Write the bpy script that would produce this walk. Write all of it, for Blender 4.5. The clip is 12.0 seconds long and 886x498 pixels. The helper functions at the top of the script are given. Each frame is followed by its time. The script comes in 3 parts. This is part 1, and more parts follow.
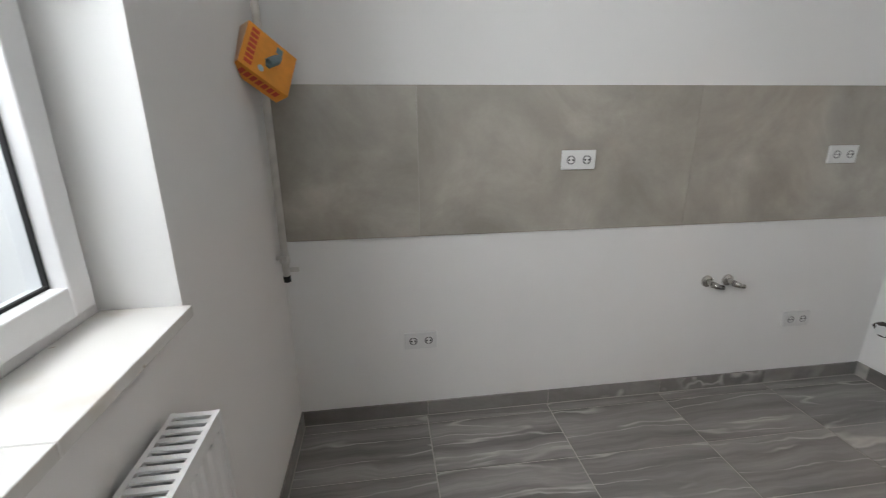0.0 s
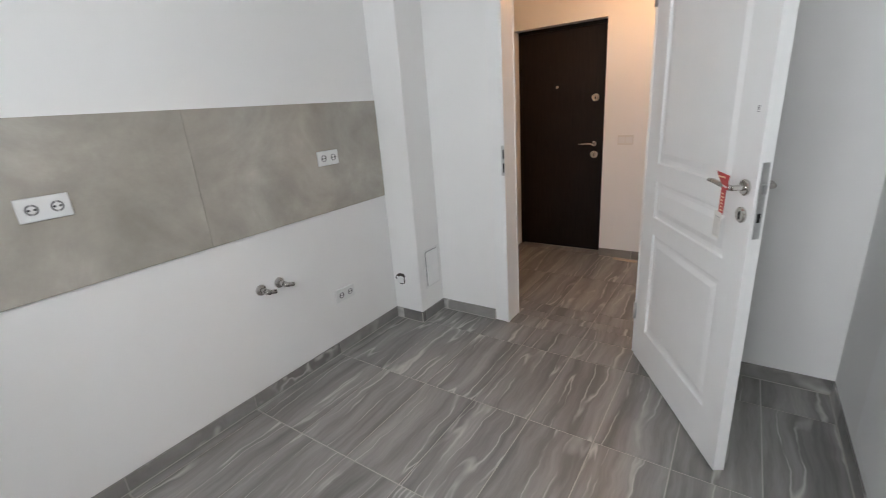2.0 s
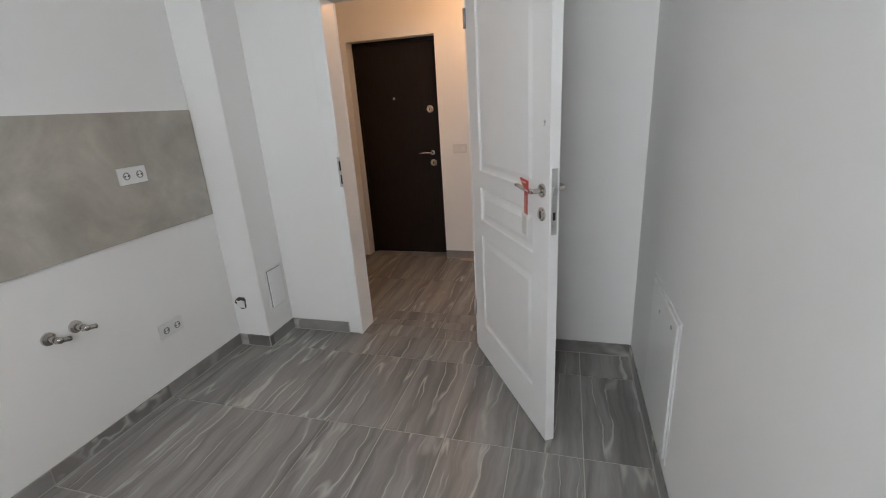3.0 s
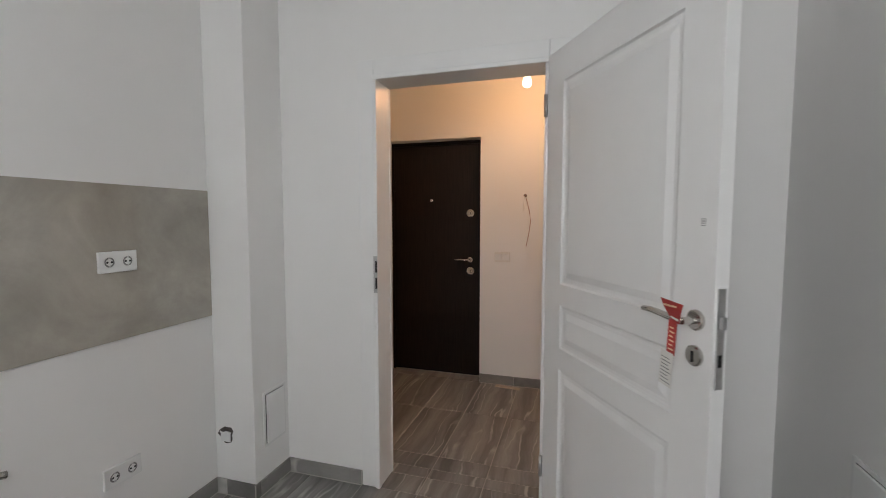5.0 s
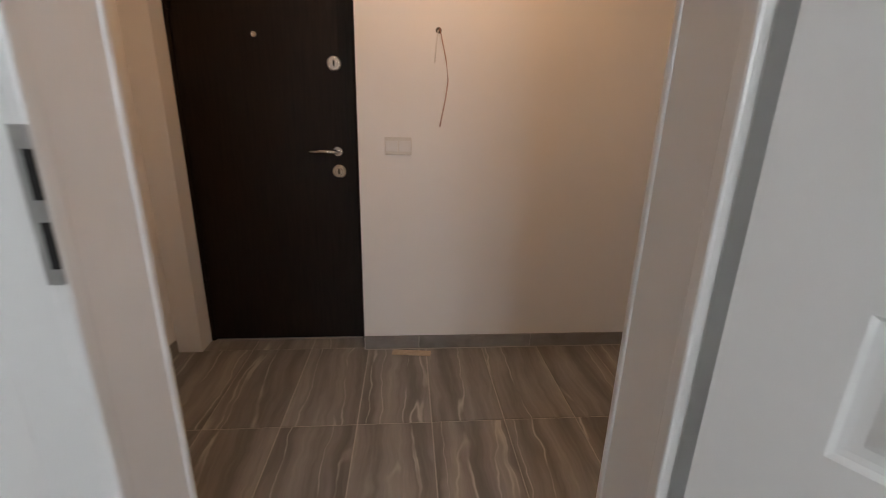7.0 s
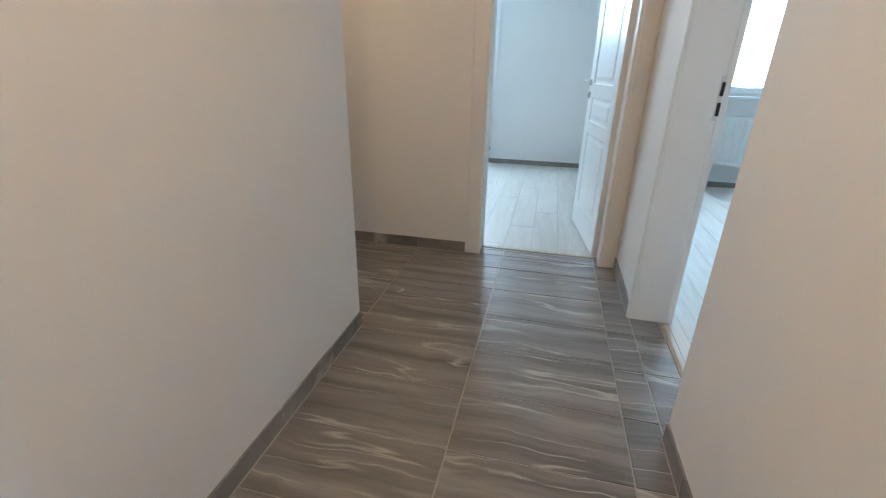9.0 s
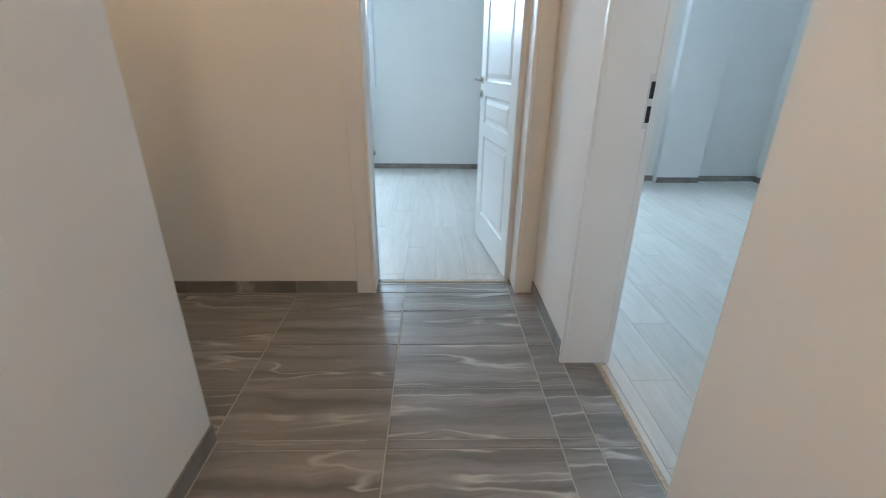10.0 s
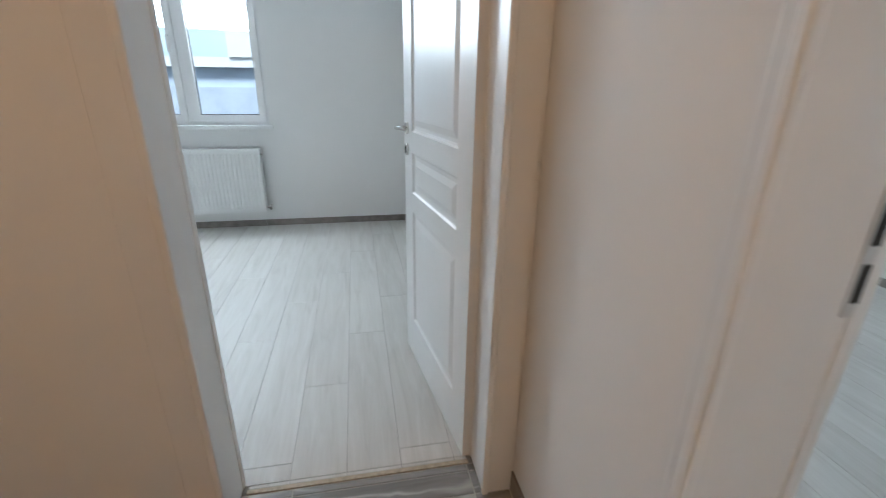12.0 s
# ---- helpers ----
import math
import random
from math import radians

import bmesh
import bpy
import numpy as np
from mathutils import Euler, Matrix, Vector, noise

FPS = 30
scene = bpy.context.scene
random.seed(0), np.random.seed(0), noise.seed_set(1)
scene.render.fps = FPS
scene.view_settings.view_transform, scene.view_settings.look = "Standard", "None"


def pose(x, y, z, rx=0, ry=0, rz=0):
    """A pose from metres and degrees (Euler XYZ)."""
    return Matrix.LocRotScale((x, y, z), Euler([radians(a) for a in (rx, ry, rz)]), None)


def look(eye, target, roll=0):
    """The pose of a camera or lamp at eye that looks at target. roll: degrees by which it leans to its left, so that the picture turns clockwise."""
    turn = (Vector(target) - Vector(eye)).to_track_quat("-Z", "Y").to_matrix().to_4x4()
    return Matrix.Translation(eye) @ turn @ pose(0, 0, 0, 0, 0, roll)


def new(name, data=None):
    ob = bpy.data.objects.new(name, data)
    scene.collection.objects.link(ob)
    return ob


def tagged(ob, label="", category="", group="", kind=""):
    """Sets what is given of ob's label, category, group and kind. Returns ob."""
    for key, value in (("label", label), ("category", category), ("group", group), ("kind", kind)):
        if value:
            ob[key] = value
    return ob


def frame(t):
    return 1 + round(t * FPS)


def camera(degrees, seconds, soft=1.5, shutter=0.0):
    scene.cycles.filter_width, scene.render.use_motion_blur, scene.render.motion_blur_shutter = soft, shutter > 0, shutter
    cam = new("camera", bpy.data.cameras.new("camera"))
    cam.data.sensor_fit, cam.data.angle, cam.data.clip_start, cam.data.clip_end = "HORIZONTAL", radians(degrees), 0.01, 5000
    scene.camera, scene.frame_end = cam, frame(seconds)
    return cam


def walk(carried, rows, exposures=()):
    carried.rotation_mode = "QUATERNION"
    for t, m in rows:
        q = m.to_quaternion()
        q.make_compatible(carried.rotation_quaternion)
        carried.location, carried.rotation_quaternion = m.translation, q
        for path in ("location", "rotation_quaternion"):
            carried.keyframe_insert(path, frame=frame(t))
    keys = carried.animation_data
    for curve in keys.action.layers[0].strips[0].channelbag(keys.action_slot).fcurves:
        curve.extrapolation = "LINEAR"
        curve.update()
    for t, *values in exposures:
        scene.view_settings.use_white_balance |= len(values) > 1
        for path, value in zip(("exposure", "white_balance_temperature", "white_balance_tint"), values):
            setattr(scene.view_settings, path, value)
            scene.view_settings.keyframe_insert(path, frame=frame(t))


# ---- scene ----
cam = camera(90.8, 12.0, soft=0.95, shutter=0.2)
PATH = [
    (0, (0.421, -1.782, 1.383), (0.679, 0.112, 0.795), -0.4),
    (0.5, (0.56, -1.842, 1.385), (1.152, -0.028, 0.788), -1.2),
    (1, (0.661, -1.883, 1.394), (1.644, -0.248, 0.791), -2.0),
    (1.5, (0.735, -1.938, 1.425), (2.046, -0.559, 0.809), -3.6),
    (2, (0.791, -1.963, 1.43), (2.348, -0.872, 0.809), -4.3),
    (2.5, (0.835, -2.023, 1.433), (2.56, -1.228, 0.806), -4.3),
    (3, (0.842, -2.067, 1.435), (2.664, -1.53, 0.809), -3.6),
    (3.5, (0.819, -2.1, 1.47), (2.736, -1.7, 1.064), -3.3),
    (3.7, (0.788, -2.089, 1.5), (2.736, -1.695, 1.279), -3.1),
    (5.3, (1.467, -1.545, 1.343), (3.374, -0.959, 1.197), 0.1),
    (5.5, (1.594, -1.445, 1.335), (3.537, -1.033, 1.1), 0.3),
    (6, (1.912, -1.293, 1.268), (3.85, -1.048, 0.84), -2.6),
    (6.5, (2.305, -1.238, 1.262), (4.224, -1.015, 0.744), -2.3),
    (6.7, (2.447, -1.167, 1.239), (4.369, -1.088, 0.689), -0.9),
    (8.3, (3.842, -1.25, 1.146), (5.106, -2.582, 0.354), 3.2),
    (8.5, (3.924, -1.286, 1.176), (4.91, -2.843, 0.398), 1.8),
    (9, (3.955, -1.384, 1.184), (4.374, -3.185, 0.421), 1.2),
    (9.5, (3.996, -1.671, 1.182), (4.165, -3.509, 0.414), 0.6),
    (10, (4.025, -1.967, 1.198), (3.975, -3.809, 0.422), 0.7),
    (10.5, (3.998, -2.287, 1.196), (3.518, -4.078, 0.446), -0.8),
    (11, (3.924, -2.554, 1.226), (3.185, -4.248, 0.462), -0.4),
    (11.5, (3.892, -2.814, 1.239), (3.181, -4.536, 0.512), 1.4),
    (12, (3.908, -3.123, 1.279), (3.545, -4.963, 0.584), 0.8),
]
EXPOSURES = [(0.0, -0.8, 6450, 11), (0.9, -0.22, 6250, 11), (2.0, -0.4, 6300, 11), (3.5, -0.72, 6400, 11), (5.5, -0.84, 6550, 12), (6.7, -0.76, 6500, 12), (8.3, 0.26, 4850, -5), (9.5, 0.42, 4850, -5), (11.2, 0.22, 5350, 0), (12.0, 0.0, 5550, 3)]
KITCHEN_W, BED_W, LIVING_W, BULB_W = 47.0, 40.0, 32.0, 20.0
CARTON = pose(0.058, -0.20, 1.545, -20, 33, 42) @ Matrix.Scale(0.76, 4)
walk(cam, [(t, look(eye, aim, roll)) for t, eye, aim, roll in PATH], EXPOSURES)


# ---- world and light ----
world = bpy.data.worlds.new("world")
scene.world = world
world.use_nodes = True
wn = world.node_tree.nodes
sky = wn.new("ShaderNodeTexSky")
sky.sky_type = "NISHITA"
sky.sun_disc = False
sky.sun_elevation, sky.sun_rotation = radians(37), radians(17)
wn["Background"].inputs["Strength"].default_value = 0.15
world.node_tree.links.new(sky.outputs[0], wn["Background"].inputs["Color"])

sun_data = bpy.data.lights.new("sun", "SUN")
sun_data.energy, sun_data.angle, sun_data.color = 4.0, radians(12), (1.0, 0.96, 0.9)
sun = new("sun", sun_data)
sun.matrix_world = look((3, 10, 8), (0, 0, 0))


def sky_lamp(name, m, w, h, watts):
    d = bpy.data.lights.new(name, "AREA")
    d.shape, d.size, d.size_y, d.energy, d.color = "RECTANGLE", w, h, watts, (0.97, 0.985, 1.0)
    ob = new(name, d)
    ob.matrix_world = m
    return ob


sky_lamp("window_light_kitchen", look((-0.33, -1.54, 1.96), (1.7, -1.2, 1.58)), 1.28, 0.9, KITCHEN_W)
sky_lamp("window_light_bedroom", look((5.3, -7.71, 2.02), (4.9, -5.3, 1.55)), 1.28, 0.58, BED_W)
sky_lamp("window_light_living", look((2.26, -7.13, 1.66), (2.26, -5.0, 1.45)), 1.34, 1.3, LIVING_W)

BULBS = [((4.2, -1.37, 2.235), BULB_W), ((5.35, -3.64, 2.235), BULB_W * 0.28)]  # by the entrance, and in the side passage
for place, watts in BULBS:
    bulb_data = bpy.data.lights.new("bulb_light", "POINT")
    bulb_data.energy, bulb_data.color, bulb_data.shadow_soft_size = watts, (1.0, 0.54, 0.26), 0.035
    new("bulb_light", bulb_data).location = place


# ---- materials ----
def mat(name, color=(0.8, 0.8, 0.8), rough=0.5, metal=0.0, coat=0.0):
    m = bpy.data.materials.new(name)
    m.use_nodes = True
    b = m.node_tree.nodes["Principled BSDF"]
    b.inputs["Base Color"].default_value = (*color, 1)
    b.inputs["Roughness"].default_value = rough
    b.inputs["Metallic"].default_value = metal
    b.inputs["Coat Weight"].default_value = coat
    return m


class Net:
    """Short hand for building node trees."""

    def __init__(self, m):
        self.t, self.b = m.node_tree, m.node_tree.nodes["Principled BSDF"]

    def node(self, kind, **sets):
        n = self.t.nodes.new(kind)
        for k, v in sets.items():
            if k == "op":
                n.operation = v
            elif k == "mix":
                n.data_type = "RGBA"
                n.blend_type = v
            elif k == "dims":
                n.noise_dimensions = v
        return n

    def link(self, a, b):
        self.t.links.new(a, b)

    def coords(self, scale=(1, 1, 1), shift=None, kind="Object"):
        c = self.node("ShaderNodeTexCoord").outputs[kind]
        p = self.node("ShaderNodeMapping")
        p.inputs["Scale"].default_value = scale
        self.link(c, p.inputs["Vector"])
        if shift:
            r = self.node("ShaderNodeObjectInfo").outputs["Random"]
            comb = self.node("ShaderNodeCombineXYZ")
            for i, k in enumerate(shift):
                mul = self.node("ShaderNodeMath", op="MULTIPLY")
                mul.inputs[1].default_value = k
                self.link(r, mul.inputs[0])
                self.link(mul.outputs[0], comb.inputs[i])
            self.link(comb.outputs[0], p.inputs["Location"])
        return p.outputs[0]

    def noise(self, vec, scale, detail=4, rough=0.55, distort=0.0):
        n = self.node("ShaderNodeTexNoise")
        n.inputs["Scale"].default_value = scale
        n.inputs["Detail"].default_value = detail
        n.inputs["Roughness"].default_value = rough
        n.inputs["Distortion"].default_value = distort
        self.link(vec, n.inputs["Vector"])
        return n.outputs["Fac"]

    def ramp(self, fac, stops):
        r = self.node("ShaderNodeValToRGB")
        e = r.color_ramp.elements
        full = [(p, (*k, 1) if len(k) == 3 else k) for p, k in stops]
        e[0].position, e[0].color = full[0]
        e[1].position, e[1].color = full[-1]
        for p, k in full[1:-1]:
            e.new(p).color = k
        self.link(fac, r.inputs[0])
        return r.outputs[0]

    def blend(self, kind, fac, a, b):
        n = self.node("ShaderNodeMix", mix=kind)
        for v, i in ((fac, 0), (a, 6), (b, 7)):
            if isinstance(v, (int, float)):
                n.inputs[i].default_value = v
            elif isinstance(v, tuple):
                n.inputs[i].default_value = (*v, 1)
            else:
                self.link(v, n.inputs[i])
        return n.outputs[2]

    def bump(self, height, strength, dist):
        n = self.node("ShaderNodeBump")
        n.inputs["Strength"].default_value = strength
        n.inputs["Distance"].default_value = dist
        self.link(height, n.inputs["Height"])
        self.link(n.outputs[0], self.b.inputs["Normal"])


def plaster(name, a, b, grain=260):
    m = mat(name, a, 0.75)
    n = Net(m)
    v = n.coords()
    col = n.ramp(n.noise(v, 1.3, 3), [(0.3, b), (0.7, a)])
    n.link(col, n.b.inputs["Base Color"])
    n.bump(n.noise(v, grain, 3), 0.12, 0.002)
    return m


def plain(name, color, rough, metal=0.0, vary=0.06, scale=8, coat=0.0):
    m = mat(name, color, rough, metal, coat)
    n = Net(m)
    v = n.coords()
    dark = tuple(c * (1 - vary) for c in color)
    n.link(n.ramp(n.noise(v, scale, 4), [(0.35, dark), (0.65, color)]), n.b.inputs["Base Color"])
    return m


WALL = plaster("wall_paint", (0.82, 0.815, 0.80), (0.79, 0.785, 0.77))
CEIL = plaster("ceiling_paint", (0.82, 0.82, 0.81), (0.80, 0.80, 0.79))
DOORW = plain("door_lacquer", (0.80, 0.80, 0.79), 0.32, vary=0.02)
PVC = plain("window_plastic", (0.80, 0.80, 0.80), 0.28, vary=0.03)
ENAMEL = plain("radiator_enamel", (0.82, 0.82, 0.81), 0.3, vary=0.02)
CHROME = plain("brushed_nickel", (0.62, 0.60, 0.57), 0.22, 1.0, 0.1, 30)
STEEL = plain("zinc_steel", (0.55, 0.55, 0.55), 0.38, 1.0, 0.15, 30)
SATIN = plain("pale_zinc", (0.70, 0.70, 0.69), 0.45, 0.6, 0.1, 30)
BLACK = plain("black_gap", (0.01, 0.01, 0.01), 0.6)
SOCKET = plain("white_plastic", (0.74, 0.74, 0.73), 0.35, vary=0.02)
GREYMARK = plain("grey_ink_and_shade", (0.20, 0.20, 0.20), 0.4)
GROUT = plaster("grout", (0.50, 0.47, 0.43), (0.38, 0.36, 0.33), 400)
RED = plain("red_card", (0.42, 0.035, 0.03), 0.4, vary=0.2)
PAPER = plain("paper", (0.72, 0.70, 0.66), 0.7)
CORK = plain("cork_strip", (0.52, 0.43, 0.32), 0.8, vary=0.25, scale=60)
PAINTED = plain("painted_pipe", (0.66, 0.64, 0.60), 0.4, vary=0.15, scale=20)
COPPER = plain("cord_pink", (0.45, 0.22, 0.16), 0.5)
ORANGE = plain("orange_card", (0.85, 0.33, 0.03), 0.42, vary=0.15, scale=15)
SIDECARD = plain("pale_card", (0.80, 0.55, 0.36), 0.5, vary=0.1)
REDINK = plain("red_ink", (0.62, 0.07, 0.02), 0.45)
BLUEINK = plain("grey_blue_ink", (0.16, 0.24, 0.27), 0.45, vary=0.2, scale=40)
PALEINK = plain("pale_blue_ink", (0.45, 0.58, 0.58), 0.45, vary=0.2, scale=40)
DARKHOLE = plain("raw_masonry", (0.10, 0.085, 0.075), 0.9, vary=0.5, scale=60)
CARD = plain("raw_cardboard", (0.55, 0.45, 0.35), 0.8, vary=0.15, scale=50)

GLASS = mat("window_glass", (0.95, 0.98, 0.98), 0.0)
GLASS.node_tree.nodes["Principled BSDF"].inputs["Transmission Weight"].default_value = 1.0
GLASS.node_tree.nodes["Principled BSDF"].inputs["IOR"].default_value = 1.1

GLOW = mat("bulb_glow", (1, 0.9, 0.8), 0.3)
GLOW.node_tree.nodes["Principled BSDF"].inputs["Emission Color"].default_value = (1.0, 0.72, 0.42, 1)
GLOW.node_tree.nodes["Principled BSDF"].inputs["Emission Strength"].default_value = 9.0


def stone_tile(name, base_dark, base_light, vein):
    """Grey wood-veined porcelain, streaks along the tile's long side."""
    m = mat(name, base_light, 0.36)
    n = Net(m)
    v = n.coords((1, 1, 1), (37.0, 53.0, 0))
    warp = n.noise(v, 3.0, 3)
    mp = n.node("ShaderNodeMapping")
    mp.inputs["Scale"].default_value = (0.6, 8.0, 1)
    mp.inputs["Rotation"].default_value = (0, 0, 0.12)
    n.link(v, mp.inputs["Vector"])
    add = n.node("ShaderNodeVectorMath", op="ADD")
    sc = n.node("ShaderNodeVectorMath", op="SCALE")
    comb = n.node("ShaderNodeCombineXYZ")
    n.link(warp, comb.inputs[1])
    n.link(comb.outputs[0], sc.inputs[0])
    sc.inputs["Scale"].default_value = 0.8
    n.link(mp.outputs[0], add.inputs[0])
    n.link(sc.outputs[0], add.inputs[1])
    bands = n.noise(add.outputs[0], 1.4, 4, 0.5, 0.0)
    col = n.ramp(bands, [(0.33, base_dark), (0.5, tuple((a + b) / 2 for a, b in zip(base_dark, base_light))), (0.66, base_light)])
    fine = n.noise(add.outputs[0], 7.0, 5, 0.7)
    col = n.blend("MULTIPLY", 0.36, col, n.ramp(fine, [(0.3, (0.5, 0.5, 0.5)), (0.7, (1.25, 1.25, 1.25))]))
    ridge = n.noise(add.outputs[0], 0.8, 2, 0.5, 0.3)
    thin = n.ramp(ridge, [(0.0, (0, 0, 0)), (0.477, (0, 0, 0)), (0.491, (1, 1, 1)), (0.507, (0, 0, 0)), (1.0, (0, 0, 0))])
    patch = n.ramp(n.noise(v, 4.0, 2), [(0.36, (0, 0, 0)), (0.56, (1, 1, 1))])
    veins = n.blend("MULTIPLY", 1.0, thin, patch)
    col = n.blend("MIX", veins, col, vein)
    n.link(col, n.b.inputs["Base Color"])
    n.bump(fine, 0.08, 0.002)
    return m


TILE = stone_tile("floor_tile", (0.155, 0.147, 0.141), (0.325, 0.31, 0.297), (0.50, 0.48, 0.455))


def concrete(name, a, b, c):
    m = mat(name, b, 0.12, coat=0.3)
    n = Net(m)
    v = n.coords((1, 1, 1), (31.0, 17.0, 9.0))
    col = n.ramp(n.noise(v, 2.2, 7, 0.6, 0.6), [(0.3, a), (0.52, b), (0.72, c)])
    col = n.blend("MULTIPLY", 0.35, col, n.ramp(n.noise(v, 11, 6, 0.7), [(0.3, (0.8, 0.8, 0.8)), (0.7, (1.1, 1.1, 1.1))]))
    rnd = n.node("ShaderNodeObjectInfo").outputs["Random"]
    col = n.blend("MULTIPLY", 1.0, col, n.ramp(rnd, [(0, (0.93, 0.91, 0.89)), (1, (1.07, 1.07, 1.04))]))
    n.link(col, n.b.inputs["Base Color"])
    n.link(n.ramp(n.noise(v, 7, 4), [(0.3, (0.03,) * 3), (0.7, (0.07,) * 3)]), n.b.inputs["Roughness"])
    return m


SPLASH = concrete("concrete_tile", (0.30, 0.28, 0.25), (0.385, 0.362, 0.325), (0.50, 0.475, 0.43))


def laminate(name):
    m = mat(name, (0.6, 0.58, 0.55), 0.5)
    n = Net(m)
    v = n.coords((14.0, 1.2, 1), (21.0, 43.0, 0))
    g = n.noise(v, 1.6, 7, 0.65, 0.6)
    col = n.ramp(g, [(0.25, (0.52, 0.50, 0.465)), (0.45, (0.61, 0.59, 0.555)), (0.7, (0.68, 0.665, 0.635))])
    rnd = n.node("ShaderNodeObjectInfo").outputs["Random"]
    col = n.blend("MULTIPLY", 0.5, col, n.ramp(rnd, [(0, (0.9, 0.89, 0.88)), (1, (1.04, 1.04, 1.04))]))
    n.link(col, n.b.inputs["Base Color"])
    n.bump(g, 0.1, 0.002)
    return m


LAM = laminate("whitewashed_laminate")
LAMBASE = plain("grey_wood_skirting", (0.30, 0.27, 0.245), 0.5, vary=0.3, scale=14)


def dark_wood(name):
    m = mat(name, (0.02, 0.013, 0.01), 0.6)
    m.node_tree.nodes["Principled BSDF"].inputs["Specular IOR Level"].default_value = 0.2
    n = Net(m)
    v = n.coords((1, 18.0, 0.9))
    g = n.noise(v, 5, 6, 0.6, 0.3)
    n.link(n.ramp(g, [(0.3, (0.006, 0.004, 0.003)), (0.7, (0.016, 0.010, 0.0075))]), n.b.inputs["Base Color"])
    n.bump(g, 0.15, 0.001)
    return m


WENGE = dark_wood("wenge_veneer")


def marble_sill(name):
    m = mat(name, (0.8, 0.79, 0.76), 0.15)
    n = Net(m)
    v = n.coords()
    stain = n.ramp(n.noise(v, 5.5, 4), [(0.56, (0, 0, 0)), (0.75, (1, 1, 1))])
    col = n.blend("MIX", n.blend("MULTIPLY", 1.0, stain, (0.5, 0.5, 0.5)), (0.72, 0.705, 0.675), (0.55, 0.46, 0.34))
    spots = n.ramp(n.noise(v, 26, 2), [(0.74, (0, 0, 0)), (0.78, (1, 1, 1))])
    n.link(n.blend("MIX", spots, col, (0.33, 0.24, 0.15)), n.b.inputs["Base Color"])
    return m


SILL = marble_sill("sill_composite")
FACADE = plain("blue_grey_render", (0.55, 0.63, 0.74), 0.9, vary=0.12, scale=0.6)
FACADEW = plain("white_render", (0.78, 0.80, 0.82), 0.9, vary=0.05, scale=0.6)
SHUTTER = plain("grey_shutter", (0.45, 0.50, 0.57), 0.7, vary=0.25, scale=2)
PALESHUT = plain("pale_grey_shutter", (0.50, 0.56, 0.66), 0.7, vary=0.12, scale=2)
BALC = plain("balcony_panel", (0.60, 0.72, 0.78), 0.3, vary=0.1, scale=1)
ASPHALT = plain("asphalt", (0.06, 0.06, 0.06), 0.9, vary=0.3, scale=3)


# ---- mesh helpers ----
def bx(bm, x0, x1, y0, y1, z0, z1):
    vs = [bm.verts.new((x, y, z)) for z in (z0, z1) for y in (y0, y1) for x in (x0, x1)]
    for f in ((0, 2, 3, 1), (4, 5, 7, 6), (0, 1, 5, 4), (2, 6, 7, 3), (0, 4, 6, 2), (1, 3, 7, 5)):
        bm.faces.new([vs[i] for i in f])
    return bm


def boxes(*list_of, bevel=0.0):
    bm = bmesh.new()
    for b in list_of:
        bx(bm, *b)
    if bevel:
        bmesh.ops.bevel(bm, geom=bm.edges[:], offset=bevel, segments=2, affect="EDGES", profile=0.5)
    return bm


def tube(points, r, sides=10, caps=True):
    """A round bar along a line of points."""
    bm = bmesh.new()
    pts = [Vector(p) for p in points]
    rings = []
    for i, p in enumerate(pts):
        d = (pts[min(i + 1, len(pts) - 1)] - pts[max(i - 1, 0)]).normalized()
        side = d.orthogonal().normalized() if abs(d.z) < 0.99 else Vector((1, 0, 0))
        if abs(d.z) < 0.99:
            side = d.cross(Vector((0, 0, 1))).normalized()
        up = side.cross(d)
        rr = r[i] if isinstance(r, (list, tuple)) else r
        rings.append([bm.verts.new(p + rr * (math.cos(a) * side + math.sin(a) * up)) for a in [2 * math.pi * k / sides for k in range(sides)]])
    for a, b in zip(rings, rings[1:]):
        for k in range(sides):
            bm.faces.new((a[k], a[(k + 1) % sides], b[(k + 1) % sides], b[k]))
    if caps:
        bm.faces.new(rings[0])
        bm.faces.new(rings[-1][::-1])
    bmesh.ops.recalc_face_normals(bm, faces=bm.faces[:])
    return bm


def lathe(profile, sides=32):
    """A turned shape about z from (radius, height) pairs."""
    bm = bmesh.new()
    rings = []
    for r, h in profile:
        r = max(r, 0.0004)
        rings.append([bm.verts.new((r * math.cos(a), r * math.sin(a), h)) for a in [2 * math.pi * k / sides for k in range(sides)]])
    for a, b in zip(rings, rings[1:]):
        for k in range(sides):
            bm.faces.new((a[k], a[(k + 1) % sides], b[(k + 1) % sides], b[k]))
    bm.faces.new(rings[0][::-1])
    bm.faces.new(rings[-1])
    bmesh.ops.recalc_face_normals(bm, faces=bm.faces[:])
    return bm


def moved(bm, m):
    bmesh.ops.transform(bm, matrix=m, verts=bm.verts[:])
    return bm


def mesh_of(name, bm, material, smooth=False):
    me = bpy.data.meshes.new(name)
    bm.to_mesh(me)
    bm.free()
    me.materials.append(material)
    if smooth:
        for p in me.polygons:
            p.use_smooth = True
    return me


def part(name, bm, material, parent, label="", smooth=False):
    ob = new(name, mesh_of(name, bm, material, smooth))
    ob.parent = parent
    if label:
        tagged(ob, label)
    return ob


def structure(name, bm, material, label, category):
    return tagged(new(name, mesh_of(name, bm, material)), label, category, kind="structure")


def thing(name, label, category, m=None, group=""):
    ob = tagged(new(name), label, category, group)
    ob.empty_display_size = 0.1
    if m is not None:
        ob.matrix_world = m
    return ob


